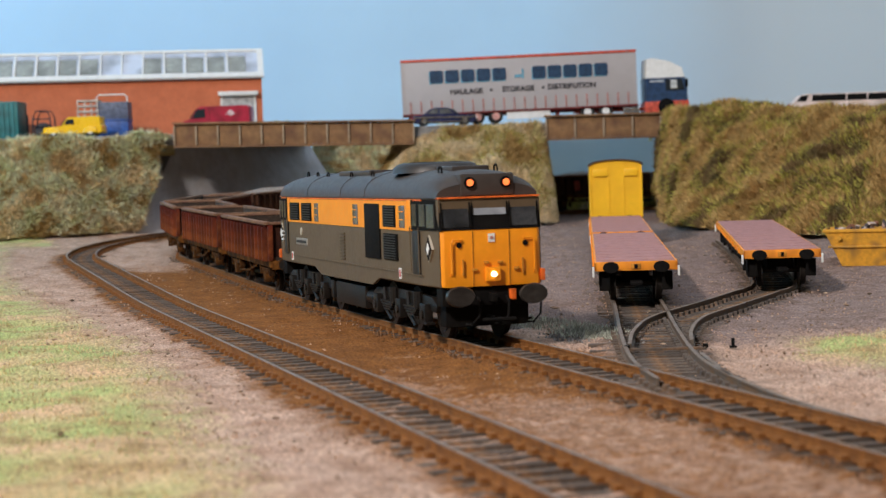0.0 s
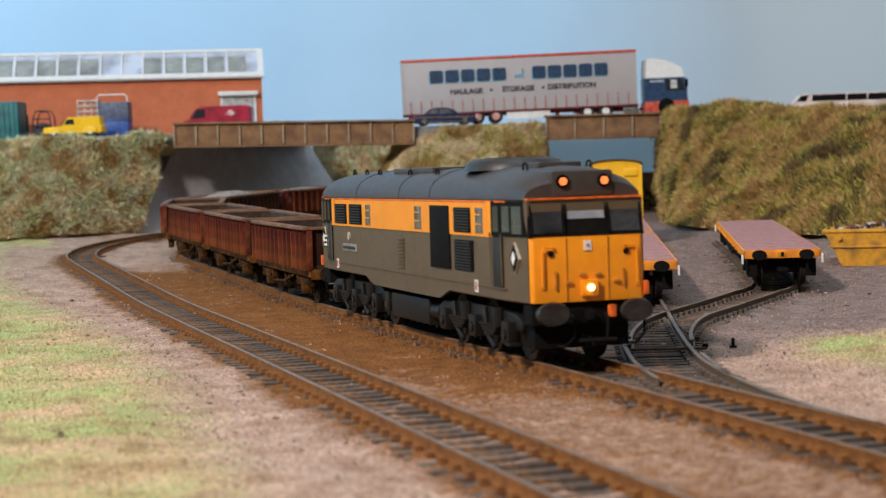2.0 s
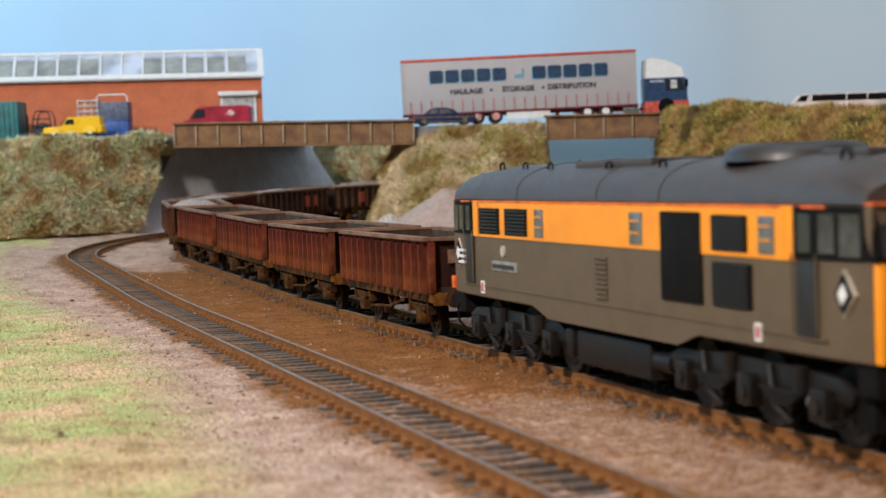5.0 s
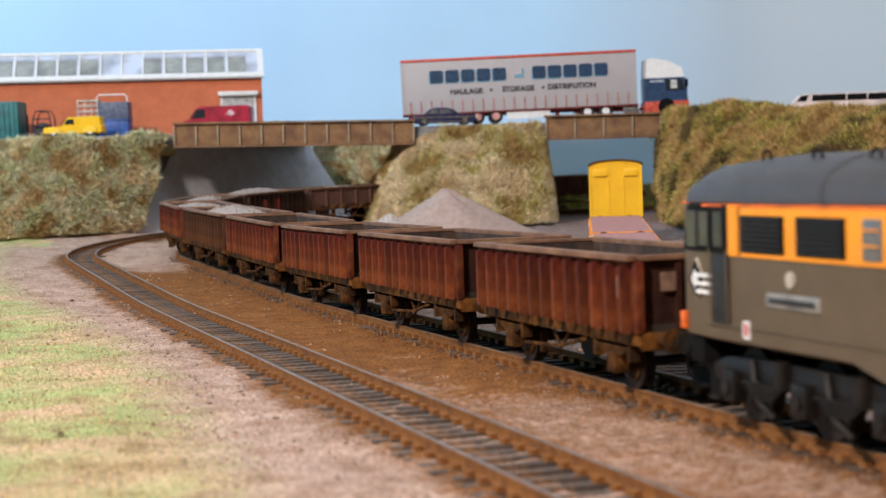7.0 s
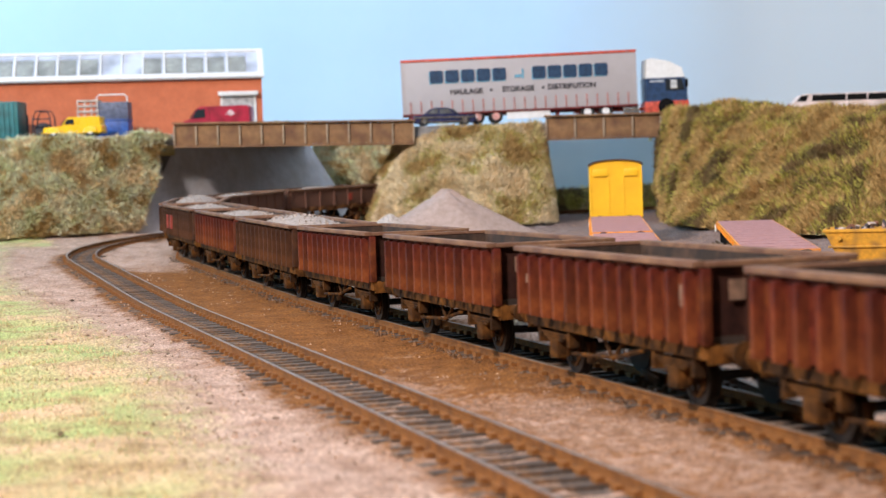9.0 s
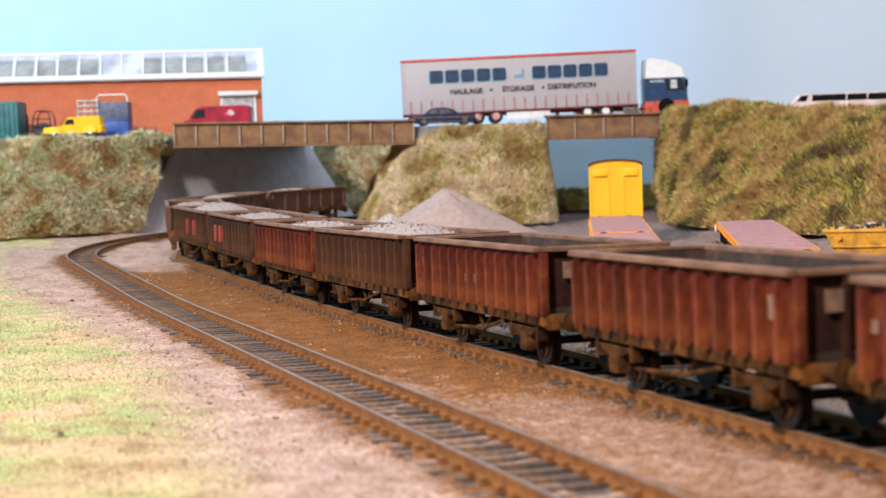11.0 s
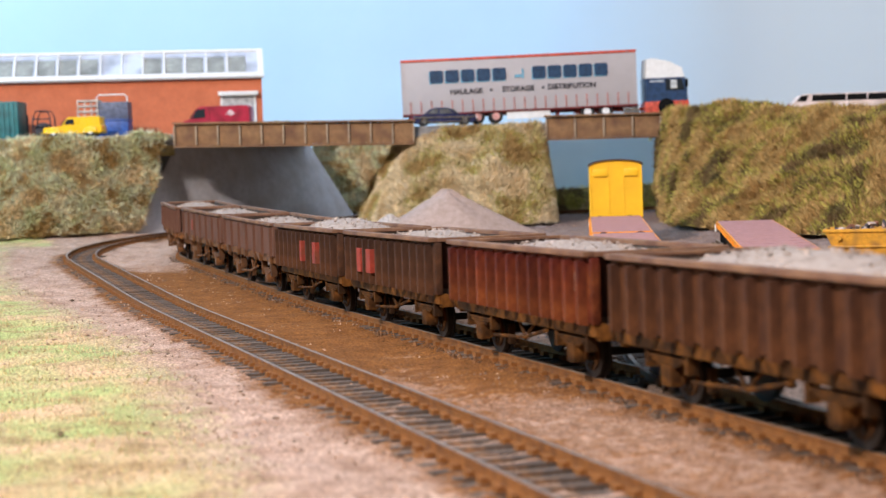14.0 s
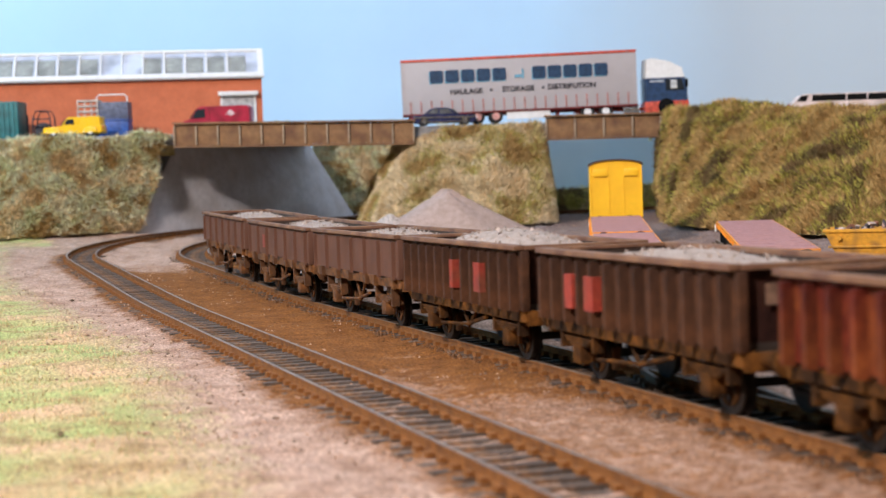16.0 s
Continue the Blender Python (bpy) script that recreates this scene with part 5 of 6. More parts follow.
def skip():
    z = rise(0.8) - 0.0030
    sk = thing("waste_skip", "scuffed orange yellow waste skip heaped with scrap", "skip", Matrix.Translation((0.2085, 0.800, z)) @ Matrix.Rotation(radians(-18), 4, "Z"))
    SK = mat("scuffed_skip_paint", (0.62, 0.30, 0.02), 0.6, 0, 0.2, 160, 0.2, second=(0.25, 0.13, 0.03), blend=0.35)
    L0, L1, W0, W1, h = 0.0150, 0.0230, 0.0115, 0.0130, 0.0170
    outer = [(-L0, -W0), (L0, -W0), (L0, W0), (-L0, W0)]
    top = [(-L1, -W1), (L1, -W1), (L1, W1), (-L1, W1)]
    bm = B()
    k = 0.94
    loft(bm, [[(x, y, 0) for x, y in outer], [(x, y, h) for x, y in top], [(x * k, y * k, h) for x, y in top], [(x * k, y * k, 0.0015) for x, y in outer]])
    part("tub", bm, SK, sk)
    for y in (-W1, W1):
        part("rim", box(B(), -L1 - 0.0005, L1 + 0.0005, y - 0.0007, y + 0.0007, h - 0.0008, h + 0.0008), SK, sk, bevel=0.0002)
        part("lip", box(B(), -L1 * 0.92, L1 * 0.92, y * 0.97 - 0.0007, y * 0.97 + 0.0007, h * 0.52, h * 0.52 + 0.0010), SK, sk, bevel=0.0002)
        for x in (-0.016, 0.012):
            part("lifting_lug", cyl(B(), (x, y * 1.04, h * 0.80), 0.0013, 0.0016, "y", 10), SK, sk)
    for x in (-L1, L1):
        part("rim", box(B(), x - 0.0007, x + 0.0007, -W1, W1, h - 0.0008, h + 0.0008), SK, sk, bevel=0.0002)
    rnd = random.Random(4)
    cols = [mat("scrap_rust", (0.24, 0.10, 0.05), 0.8), mat("scrap_pinkish_timber", (0.46, 0.28, 0.21), 0.8), mat("scrap_dark", (0.06, 0.045, 0.04), 0.7), mat("scrap_pale", (0.55, 0.42, 0.34), 0.8)]
    for i in range(34):
        a, b, c = rnd.uniform(0.002, 0.007), rnd.uniform(0.0012, 0.003), rnd.uniform(0.0008, 0.002)
        px, py = rnd.uniform(-0.018, 0.018), rnd.uniform(-0.009, 0.009)
        hz = h + 0.0035 * (1 - (px / 0.02) ** 2) * rnd.uniform(0.0, 1.2) - 0.001
        part("scrap_piece", box(B(), -a / 2, a / 2, -b / 2, b / 2, -c / 2, c / 2), cols[i % 4], sk, m=pose(px, py, hz, rnd.uniform(-35, 35), rnd.uniform(-35, 35), rnd.uniform(0, 180)), bevel=0.0002)
    part("scrap_fill", box(B(), -0.019, 0.019, -0.0105, 0.0105, 0.010, h - 0.001), cols[2], sk)


skip()


def heap(label, x, y, r, h, seed, material):
    z0 = rise(y) - 0.004
    nu, nv = 40, 14
    verts, faces = [(x, y, z0 + h)], []
    for j in range(1, nv + 1):
        t = j / nv
        for i in range(nu):
            a = 2 * math.pi * i / nu
            rr = r * t * (1 + 0.10 * math.sin(2 * a + seed) + 0.05 * math.sin(5 * a + seed))
            px, py = x + rr * math.cos(a), y + rr * 0.62 * math.sin(a)
            k = (1 - t) ** 1.08 + 0.06 * (1 - t) * math.sin(3 * a)
            verts.append((px, py, z0 + h * min(k, 0.985) + 0.0008 * fbm(px, py, seed, 160, 2) * (1 - 0.7 * t)))
    for i in range(nu):
        faces.append((0, 1 + i, 1 + (i + 1) % nu))
    for j in range(nv - 1):
        for i in range(nu):
            a, b = 1 + j * nu + i, 1 + j * nu + (i + 1) % nu
            faces.append((a, a + nu, b + nu, b))
    ob = sheet("sand_mound", verts, faces, material)
    return tagged(ob, label, "sand heap")


HEAP = mat("grey_pink_sand", (0.42, 0.315, 0.27), 0.95, 0, 0.2, 250, 0.6, second=(0.35, 0.26, 0.215), spec=0.1)
heap("tall smooth heap of grey pink sand below the bank", 0.004, 1.165, 0.058, 0.0335, 1, HEAP)
heap("low pale heap of grey gravel beside the sand", -0.036, 1.155, 0.030, 0.0175, 2, mat("pale_gravel_heap", (0.50, 0.43, 0.38), 0.95, 0, 0.3, 500, 0.6))

# ---- factory building ----
BRICK = mat("orange_red_brickwork", (0.56, 0.16, 0.07), 0.85, 0, 0.10, 120, 0.2, second=(0.50, 0.14, 0.06))
PALE_PANEL = mat("pale_blue_roof_panel", (0.58, 0.64, 0.76), 0.6, 0, 0.05, 50, 0.05)
PANE = mat("grimy_skylight_pane", (0.36, 0.38, 0.36), 0.25, 0, 0.12, 60, 0, spec=0.5)
TYRE = mat("black_tyre", (0.02, 0.02, 0.02), 0.7)
CHROME = mat("bright_chrome", (0.75, 0.72, 0.68), 0.15, 0.95, 0.05)


def factory():
    f = thing("factory_building", "low orange brick factory with a white glazed sloping roof", "building")
    x0, x1, y, zb, ze, zr = -0.78, -0.150, 1.42, 0.0875, 0.1365, 0.1605
    f.matrix_basis = Matrix.Translation((x1, y, 0)) @ Matrix.Rotation(radians(7.5), 4, 'Z') @ Matrix.Translation((-x1, -y, 0))
    part("wall", prism_z(B(), [(x0, y), (x1, y), (x1, y + 0.14), (x0, y + 0.14)], zb, ze), BRICK, f, "orange brick wall")
    part("gable", loft(B(), [[(x1 - 0.002, y, ze), (x1 - 0.002, y + 0.14, ze), (x1 - 0.002, y + 0.030, zr - 0.002)], [(x1 - 0.0005, y, ze), (x1 - 0.0005, y + 0.14, ze), (x1 - 0.0005, y + 0.030, zr - 0.002)]]), BRICK, f)

    def onroof(name, u0, u1, t0, t1, lift, material, label="", th=0.0012):
        def q(u, t, k):
            return (u, y - 0.003 + 0.026 * t - 0.6 * k, ze - 0.0008 + (zr - ze) * t + k)
        bm = loft(B(), [[q(u0, t0, lift), q(u1, t0, lift), q(u1, t1, lift), q(u0, t1, lift)], [q(u0, t0, lift + th), q(u1, t0, lift + th), q(u1, t1, lift + th), q(u0, t1, lift + th)]])
        return part(name, bm, material, f, label, smooth=0)
    onroof("roof", x0 - 0.003, x1 + 0.002, 0, 1, 0, PALE_PANEL, "pale glazed sloping roof")
    part("roof_back", loft(B(), [[(x0, y + 0.024, zr), (x1, y + 0.024, zr), (x1, y + 0.145, ze), (x0, y + 0.145, ze)], [(x0, y + 0.024, zr + 0.0012), (x1, y + 0.024, zr + 0.0012), (x1, y + 0.145, ze + 0.0012), (x0, y + 0.145, ze + 0.0012)]]), PALE_PANEL, f)
    onroof("eaves_trim", x0 - 0.003, x1 + 0.002, -0.02, 0.14, 0.0012, WHITE, "white eaves trim")
    onroof("ridge_trim", x0 - 0.003, x1 + 0.002, 0.95, 1.03, 0.0012, WHITE)
    onroof("barge_board", x1 - 0.003, x1 + 0.002, 0.1401, 0.9499, 0.0013, WHITE, "white barge board")
    step = 0.0177
    u = x1 - 0.012
    k = 0
    while u > x0 + 0.02:
        group = k % 7
        if group < 5:
            onroof("skylight_pane", u - step + 0.0022, u - 0.0012, 0.20, 0.76, 0.0013, PANE, th=0.0004)
            onroof("glazing_head", u - step + 0.0022, u - 0.0012, 0.80, 0.93, 0.0013, PALE_PANEL, th=0.0004)
        onroof("glazing_bar", u - step - 0.0012 + 0.0016, u - step + 0.0018, 0.1401, 0.9499, 0.0013, WHITE)
        u -= step
        k += 1
    part("door_lintel", box(B(), -0.1870, -0.1535, y - 0.006, y - 0.0002, 0.1215, 0.1250), WHITE, f, "white door canopy", bevel=0.0003)
    part("roller_door", box(B(), -0.1835, -0.1570, y - 0.0015, y - 0.0002, 0.0876, 0.1214), mat("grey_shutter", (0.50, 0.50, 0.50), 0.5), f, "pale grey roller door")
    for xx in (-0.1845, -0.1562):
        part("door_frame", box(B(), xx - 0.001, xx + 0.001, y - 0.002, y - 0.0002, 0.0876, 0.1214), WHITE, f)


factory()


def container():
    c = thing("storage_container", "dark teal corrugated storage container against the factory", "container", Matrix.Translation((0.0065, -0.040, 0)))
    T = mat("teal_paint", (0.025, 0.17, 0.18), 0.5, 0, 0.1, 100, 0.1)
    part("body", box(B(), -0.410, -0.3430, 1.372, 1.402, 0.0880, 0.1180), T, c, bevel=0.0004)
    for k in range(16):
        part("corrugation", box(B(), -0.408 + k * 0.004, -0.406 + k * 0.004, 1.3712, 1.3719, 0.0895, 0.1165), T, c, smooth=0)


container()


def cages():
    D = mat("dark_blue_grey_metal", (0.045, 0.05, 0.065), 0.5, 0.3)
    g = thing("gas_bottle", "dark tall gas bottle beside the factory wall", "gas bottle", Matrix.Translation((-0.0010, -0.024, 0)))
    part("bottle", cyl(B(), (-0.337, 1.385, 0.098), 0.0028, 0.020, "z", 14, 0.0026), D, g)
    part("cap", cyl(B(), (-0.337, 1.385, 0.1095), 0.0012, 0.0030, "z", 10), D, g)
    r = thing("cable_drum", "dark barred drum rack beside the factory wall", "rack", Matrix.Translation((0.0000, -0.024, 0)))
    for y in (1.376, 1.392):
        part("hoop", tube(B(), [(-0.3300, y, 0.0878), (-0.3295, y, 0.105), (-0.327, y, 0.1105), (-0.318, y, 0.1105), (-0.3155, y, 0.105), (-0.3150, y, 0.0878)], 0.0006), D, r)
    for z in (0.092, 0.098, 0.104):
        part("bar", tube(B(), [(-0.3296, 1.376, z), (-0.3154, 1.376, z)], 0.0005), D, r)
    part("drum", cyl(B(), (-0.3225, 1.384, 0.0945), 0.0066, 0.012, "y", 18), D, r)
    b = thing("blue_bin", "blue and grey wheeled bin cage with a pale hoop", "bin", Matrix.Translation((0.0015, -0.024, 0)))
    part("lower_tub", box(B(), -0.2790, -0.2530, 1.372, 1.392, 0.0885, 0.1005), mat("blue_plastic", (0.03, 0.10, 0.36), 0.45), b, "blue lower tub", bevel=0.0006)
    part("ledge", box(B(), -0.2795, -0.2525, 1.3715, 1.3925, 0.1006, 0.1020), mat("blue_plastic", (0.03, 0.10, 0.36), 0.45), b, bevel=0.0004)
    part("upper_tub", box(B(), -0.2790, -0.2530, 1.373, 1.392, 0.1021, 0.1160), mat("slate_panel", (0.11, 0.13, 0.20), 0.5), b, "slate grey upper panel", bevel=0.0005)
    part("hoop", tube(B(), [(-0.2785, 1.376, 0.1155), (-0.2785, 1.376, 0.1200), (-0.2765, 1.376, 0.1220), (-0.2560, 1.376, 0.1220), (-0.2540, 1.376, 0.1200), (-0.2540, 1.376, 0.1155)], 0.0006), WHITE, b)
    p = thing("pallet_stack", "pale slatted crate on a dark base beside the factory", "crate", Matrix.Translation((0.0050, -0.024, 0)))
    part("base", box(B(), -0.2970, -0.2810, 1.372, 1.388, 0.0880, 0.1035), D, p, bevel=0.0003)
    for z in (0.1038, 0.1082, 0.1126, 0.1168):
        part("slat", box(B(), -0.2975, -0.2805, 1.3715, 1.388, z, z + 0.0013), mat("pale_crate", (0.62, 0.55, 0.50), 0.7), p)
    for x in (-0.2970, -0.2915, -0.2862, -0.2812):
        part("upright", box(B(), x - 0.0005, x + 0.0005, 1.3722, 1.3735, 0.1036, 0.1180), mat("pale_crate", (0.62, 0.55, 0.50), 0.7), p)


cages()


def road_wheel(parent, x, y, z, r, wd, hub):
    w = part("wheel", cyl(B(), (x, y, z), r, wd, "y", 18), TYRE, parent, bevel=0.0002)
    part("hub", cyl(B(), (x, y - wd / 2 - 0.0001, z), r * 0.55, 0.0006, "y", 14), hub, w)
    return w


def body_side(poly, y0, y1, inset):
    """A car shell: a side outline lofted across, drawn in at both sides."""
    cx = sum(p[0] for p in poly) / len(poly)
    cz = sum(p[1] for p in poly) / len(poly)
    rings = []
    for t, k in ((0.0, inset), (0.10, inset * 0.35), (0.25, 0), (0.75, 0), (0.90, inset * 0.35), (1.0, inset)):
        rings.append([(cx + (x - cx) * (1 - k), y0 + (y1 - y0) * t, cz + (z - cz) * (1 - k * 0.6)) for x, z in poly])
    return loft(B(), rings)


def pickup():
    YEL = mat("glossy_yellow_car_paint", (0.85, 0.52, 0.01), 0.28, 0, 0.03, 100, 0, second=(0.80, 0.47, 0.01))
    v = thing("yellow_van", "glossy yellow vintage delivery van with white wheel trims", "van", Matrix.Translation((-0.2880, 1.318, 0.0877)))
    L = 0.024
    lower = [(-L, 0.0030), (-L - 0.0004, 0.0062), (-L + 0.001, 0.0078), (-0.012, 0.0084), (-0.0085, 0.0088), (0.0228, 0.0090), (L, 0.0078), (L, 0.0032), (L - 0.002, 0.0022), (-L + 0.002, 0.0022)]
    part("body", body_side(lower, -0.0095, 0.0095, 0.06), YEL, v, smooth=50)
    cabin = [(-0.0095, 0.0086), (-0.0060, 0.0140), (-0.0035, 0.0155), (0.0195, 0.0158), (0.0225, 0.0148), (0.0230, 0.0086)]
    part("cabin", body_side(cabin, -0.0085, 0.0085, 0.09), YEL, v, smooth=50)
    part("side_window", prism_y(B(), [(-0.0065, 0.0098), (-0.0045, 0.0135), (0.0010, 0.0138), (0.0010, 0.0098)], -0.0090, -0.0080), GLASS, v)
    part("windscreen", loft(B(), [[(-0.0098, -0.0060, 0.0098), (-0.0098, 0.0060, 0.0098), (-0.0070, 0.0055, 0.0140), (-0.0070, -0.0055, 0.0140)], [(-0.0090, -0.0060, 0.0096), (-0.0090, 0.0060, 0.0096), (-0.0060, 0.0055, 0.0138), (-0.0060, -0.0055, 0.0138)]]), GLASS, v)
    for x in (-0.0150, 0.0140):
        part("wing", body_side([(x - 0.0062, 0.0030), (x - 0.0045, 0.0068), (x, 0.0082), (x + 0.0045, 0.0068), (x + 0.0062, 0.0030)], -0.0112, -0.0080, 0.10), YEL, v, smooth=60)
        for y in (-0.0095, 0.0095):
            road_wheel(v, x, y, 0.0036, 0.0036, 0.0022, WHITE)
    part("bumper", box(B(), -L - 0.0016, -L - 0.0006, -0.0090, 0.0090, 0.0030, 0.0042), CHROME, v, bevel=0.0002)
    part("rear_lamp", box(B(), L - 0.0004, L + 0.0004, -0.0085, -0.0070, 0.0060, 0.0075), RED, v)


pickup()


def red_van():
    RV = mat("crimson_van_paint", (0.42, 0.015, 0.045), 0.32, 0, 0.04, 100, 0)
    v = thing("delivery_van", "crimson delivery van with a pale emblem on the road bridge", "van", Matrix.Translation((-0.1785, 1.345, 0.0877)))
    L = 0.0285
    shell = [(-L, 0.0030), (-L - 0.0003, 0.0085), (-L + 0.002, 0.0100), (-0.0205, 0.0122), (-0.0150, 0.0205), (-0.0120, 0.0218), (0.0255, 0.0220), (L, 0.0205), (L, 0.0030)]
    part("body", body_side(shell, -0.0125, 0.0125, 0.05), RV, v, smooth=50)
    part("side_window", prism_y(B(), [(-0.0190, 0.0125), (-0.0143, 0.0195), (-0.0085, 0.0197), (-0.0085, 0.0125)], -0.0130, -0.0120), GLASS, v)
    part("windscreen", loft(B(), [[(-0.0214, -0.0095, 0.0126), (-0.0214, 0.0095, 0.0126), (-0.0162, 0.0085, 0.0203), (-0.0162, -0.0085, 0.0203)], [(-0.0200, -0.0095, 0.0122), (-0.0200, 0.0095, 0.0122), (-0.0148, 0.0085, 0.0200), (-0.0148, -0.0085, 0.0200)]]), GLASS, v)
    part("emblem", cyl(B(), (0.0120, -0.0126, 0.0160), 0.0024, 0.0005, "y", 18), mat("pale_emblem", (0.75, 0.55, 0.55)), v, "pale round emblem")
    part("emblem_bar", box(B(), 0.0080, 0.0160, -0.0128, -0.0123, 0.0150, 0.0158), mat("pale_emblem", (0.75, 0.55, 0.55)), v)
    part("seam", box(B(), -0.0050, -0.0047, -0.0127, -0.0120, 0.0045, 0.0205), mat("dark_seam", (0.10, 0.005, 0.01)), v)
    for x in (-0.0185, 0.0175):
        for y in (-0.0108, 0.0108):
            road_wheel(v, x, y, 0.0040, 0.0040, 0.0032, CHROME)
    part("bumper", box(B(), -L - 0.0014, -L - 0.0002, -0.0115, 0.0115, 0.0028, 0.0050), BLACK, v, bevel=0.0003)


red_van()


def saloon():
    NV = mat("dark_navy_car_paint", (0.035, 0.040, 0.11), 0.2, 0.1, 0.05, 100, 0, spec=0.6)
    v = thing("saloon_car", "dark navy classic saloon car with bright chrome trim", "car", Matrix.Translation((0.0035, 1.322, 0.0877)) @ Matrix.Rotation(radians(5), 4, "Z"))
    L = 0.0255
    lower = [(-L, 0.0030), (-L - 0.0003, 0.0065), (-L + 0.0015, 0.0082), (-0.012, 0.0088), (0.0100, 0.0090), (0.0235, 0.0082), (L, 0.0070), (L, 0.0030), (L - 0.003, 0.0022), (-L + 0.003, 0.0022)]
    part("body", body_side(lower, -0.0100, 0.0100, 0.05), NV, v, smooth=50)
    cabin = [(-0.0170, 0.0086), (-0.0110, 0.0134), (-0.0080, 0.0143), (0.0020, 0.0144), (0.0050, 0.0136), (0.0110, 0.0088)]
    part("cabin", body_side(cabin, -0.0088, 0.0088, 0.10), NV, v, smooth=50)
    part("side_window", prism_y(B(), [(-0.0135, 0.0094), (-0.0095, 0.0130), (-0.0048, 0.0134), (-0.0048, 0.0094)], -0.0090, -0.0082), PANE_LIGHT, v)
    part("side_window", prism_y(B(), [(-0.0038, 0.0094), (-0.0038, 0.0134), (0.0030, 0.0133), (0.0072, 0.0094)], -0.0090, -0.0082), PANE_LIGHT, v)
    part("windscreen", loft(B(), [[(0.0122, -0.0068, 0.0092), (0.0122, 0.0068, 0.0092), (0.0068, 0.0060, 0.0136), (0.0068, -0.0060, 0.0136)], [(0.0112, -0.0068, 0.0090), (0.0112, 0.0068, 0.0090), (0.0058, 0.0060, 0.0132), (0.0058, -0.0060, 0.0132)]]), PANE_LIGHT, v)
    part("chrome_strip", box(B(), -L + 0.001, L - 0.002, -0.0106, -0.0099, 0.0060, 0.0071), CHROME, v, "bright chrome side strip")
    part("chrome_sill", box(B(), -0.013, 0.013, -0.0106, -0.0099, 0.0025, 0.0034), CHROME, v)
    for e in (-1, 1):
        part("bumper", box(B(), *sorted((e * L, e * (L + 0.0014))), -0.0095, 0.0095, 0.0034, 0.0046), CHROME, v, bevel=0.0003)
    for y in (-0.0072, 0.0072):
        part("headlight", cyl(B(), (L + 0.0002, y, 0.0064), 0.0011, 0.0008, "x", 12), WHITE, v)
        part("tail_light", box(B(), -L - 0.0004, -L + 0.0004, y - 0.001, y + 0.001, 0.0058, 0.0070), RED, v)
    for x in (-0.0160, 0.0160):
        for y in (-0.0088, 0.0088):
            road_wheel(v, x, y, 0.0038, 0.0038, 0.0026, CHROME)


saloon()


def limousine():
    PK = mat("pinkish_white_car_paint", (0.80, 0.66, 0.60), 0.3, 0, 0.02, 60, 0)
    v = thing("stretch_limousine", "long pinkish white stretch limousine with black windows", "car", Matrix.Translation((0.338, 1.300, 0.0868)) @ Matrix.Rotation(radians(-3), 4, "Z"))
    L = 0.066
    lower = [(-L, 0.0034), (-L - 0.0003, 0.0072), (-L + 0.003, 0.0090), (L - 0.018, 0.0092), (L, 0.0080), (L, 0.0034)]
    part("body", body_side(lower, -0.0115, 0.0115, 0.03), PK, v, smooth=50)
    cabin = [(-L + 0.002, 0.0088), (-L + 0.008, 0.0150), (-L + 0.013, 0.0162), (L - 0.034, 0.0164), (L - 0.028, 0.0154), (L - 0.018, 0.0092)]
    part("cabin", body_side(cabin, -0.0100, 0.0100, 0.03), PK, v, smooth=50)
    part("rear_side_window", prism_y(B(), [(-L + 0.0060, 0.0105), (-L + 0.0105, 0.0150), (-L + 0.0155, 0.0150), (-L + 0.0135, 0.0105)], -0.0106, -0.0096), BLACK, v)
    for a, b in ((-L + 0.0180, -0.022), (-0.0212, -0.0060), (-0.0052, 0.0110), (0.0118, 0.0290)):
        part("side_window", prism_y(B(), [(a, 0.0105), (a + 0.0008, 0.0152), (b, 0.0154), (b, 0.0105)], -0.0106, -0.0096), BLACK, v)
    part("tail_light", box(B(), -L - 0.0005, -L + 0.001, -0.0108, -0.0080, 0.0060, 0.0088), RED, v, bevel=0.0002)
    for x in (-0.046, 0.046):
        for y in (-0.0100, 0.0100):
            road_wheel(v, x, y, 0.0040, 0.0040, 0.0028, CHROME)


limousine()


def letters(text, x, y, z, size, material, parent, name="lettering"):
    cu = bpy.data.curves.new(name, "FONT")
    cu.body, cu.size, cu.extrude, cu.align_x, cu.offset = text, size, 0.00015, "CENTER", size * 0.035
    tmp = bpy.data.objects.new(name, cu)
    scene.collection.objects.link(tmp)
    dg = bpy.context.evaluated_depsgraph_get()
    me = bpy.data.meshes.new_from_object(tmp.evaluated_get(dg))
    bpy.data.objects.remove(tmp)
    me.materials.clear()
    me.materials.append(material)
    ob = new(name, me)
    ob.parent = parent
    ob.matrix_basis = Matrix.Translation((x, y, z)) @ Matrix.Rotation(math.pi / 2, 4, "X")
    return ob


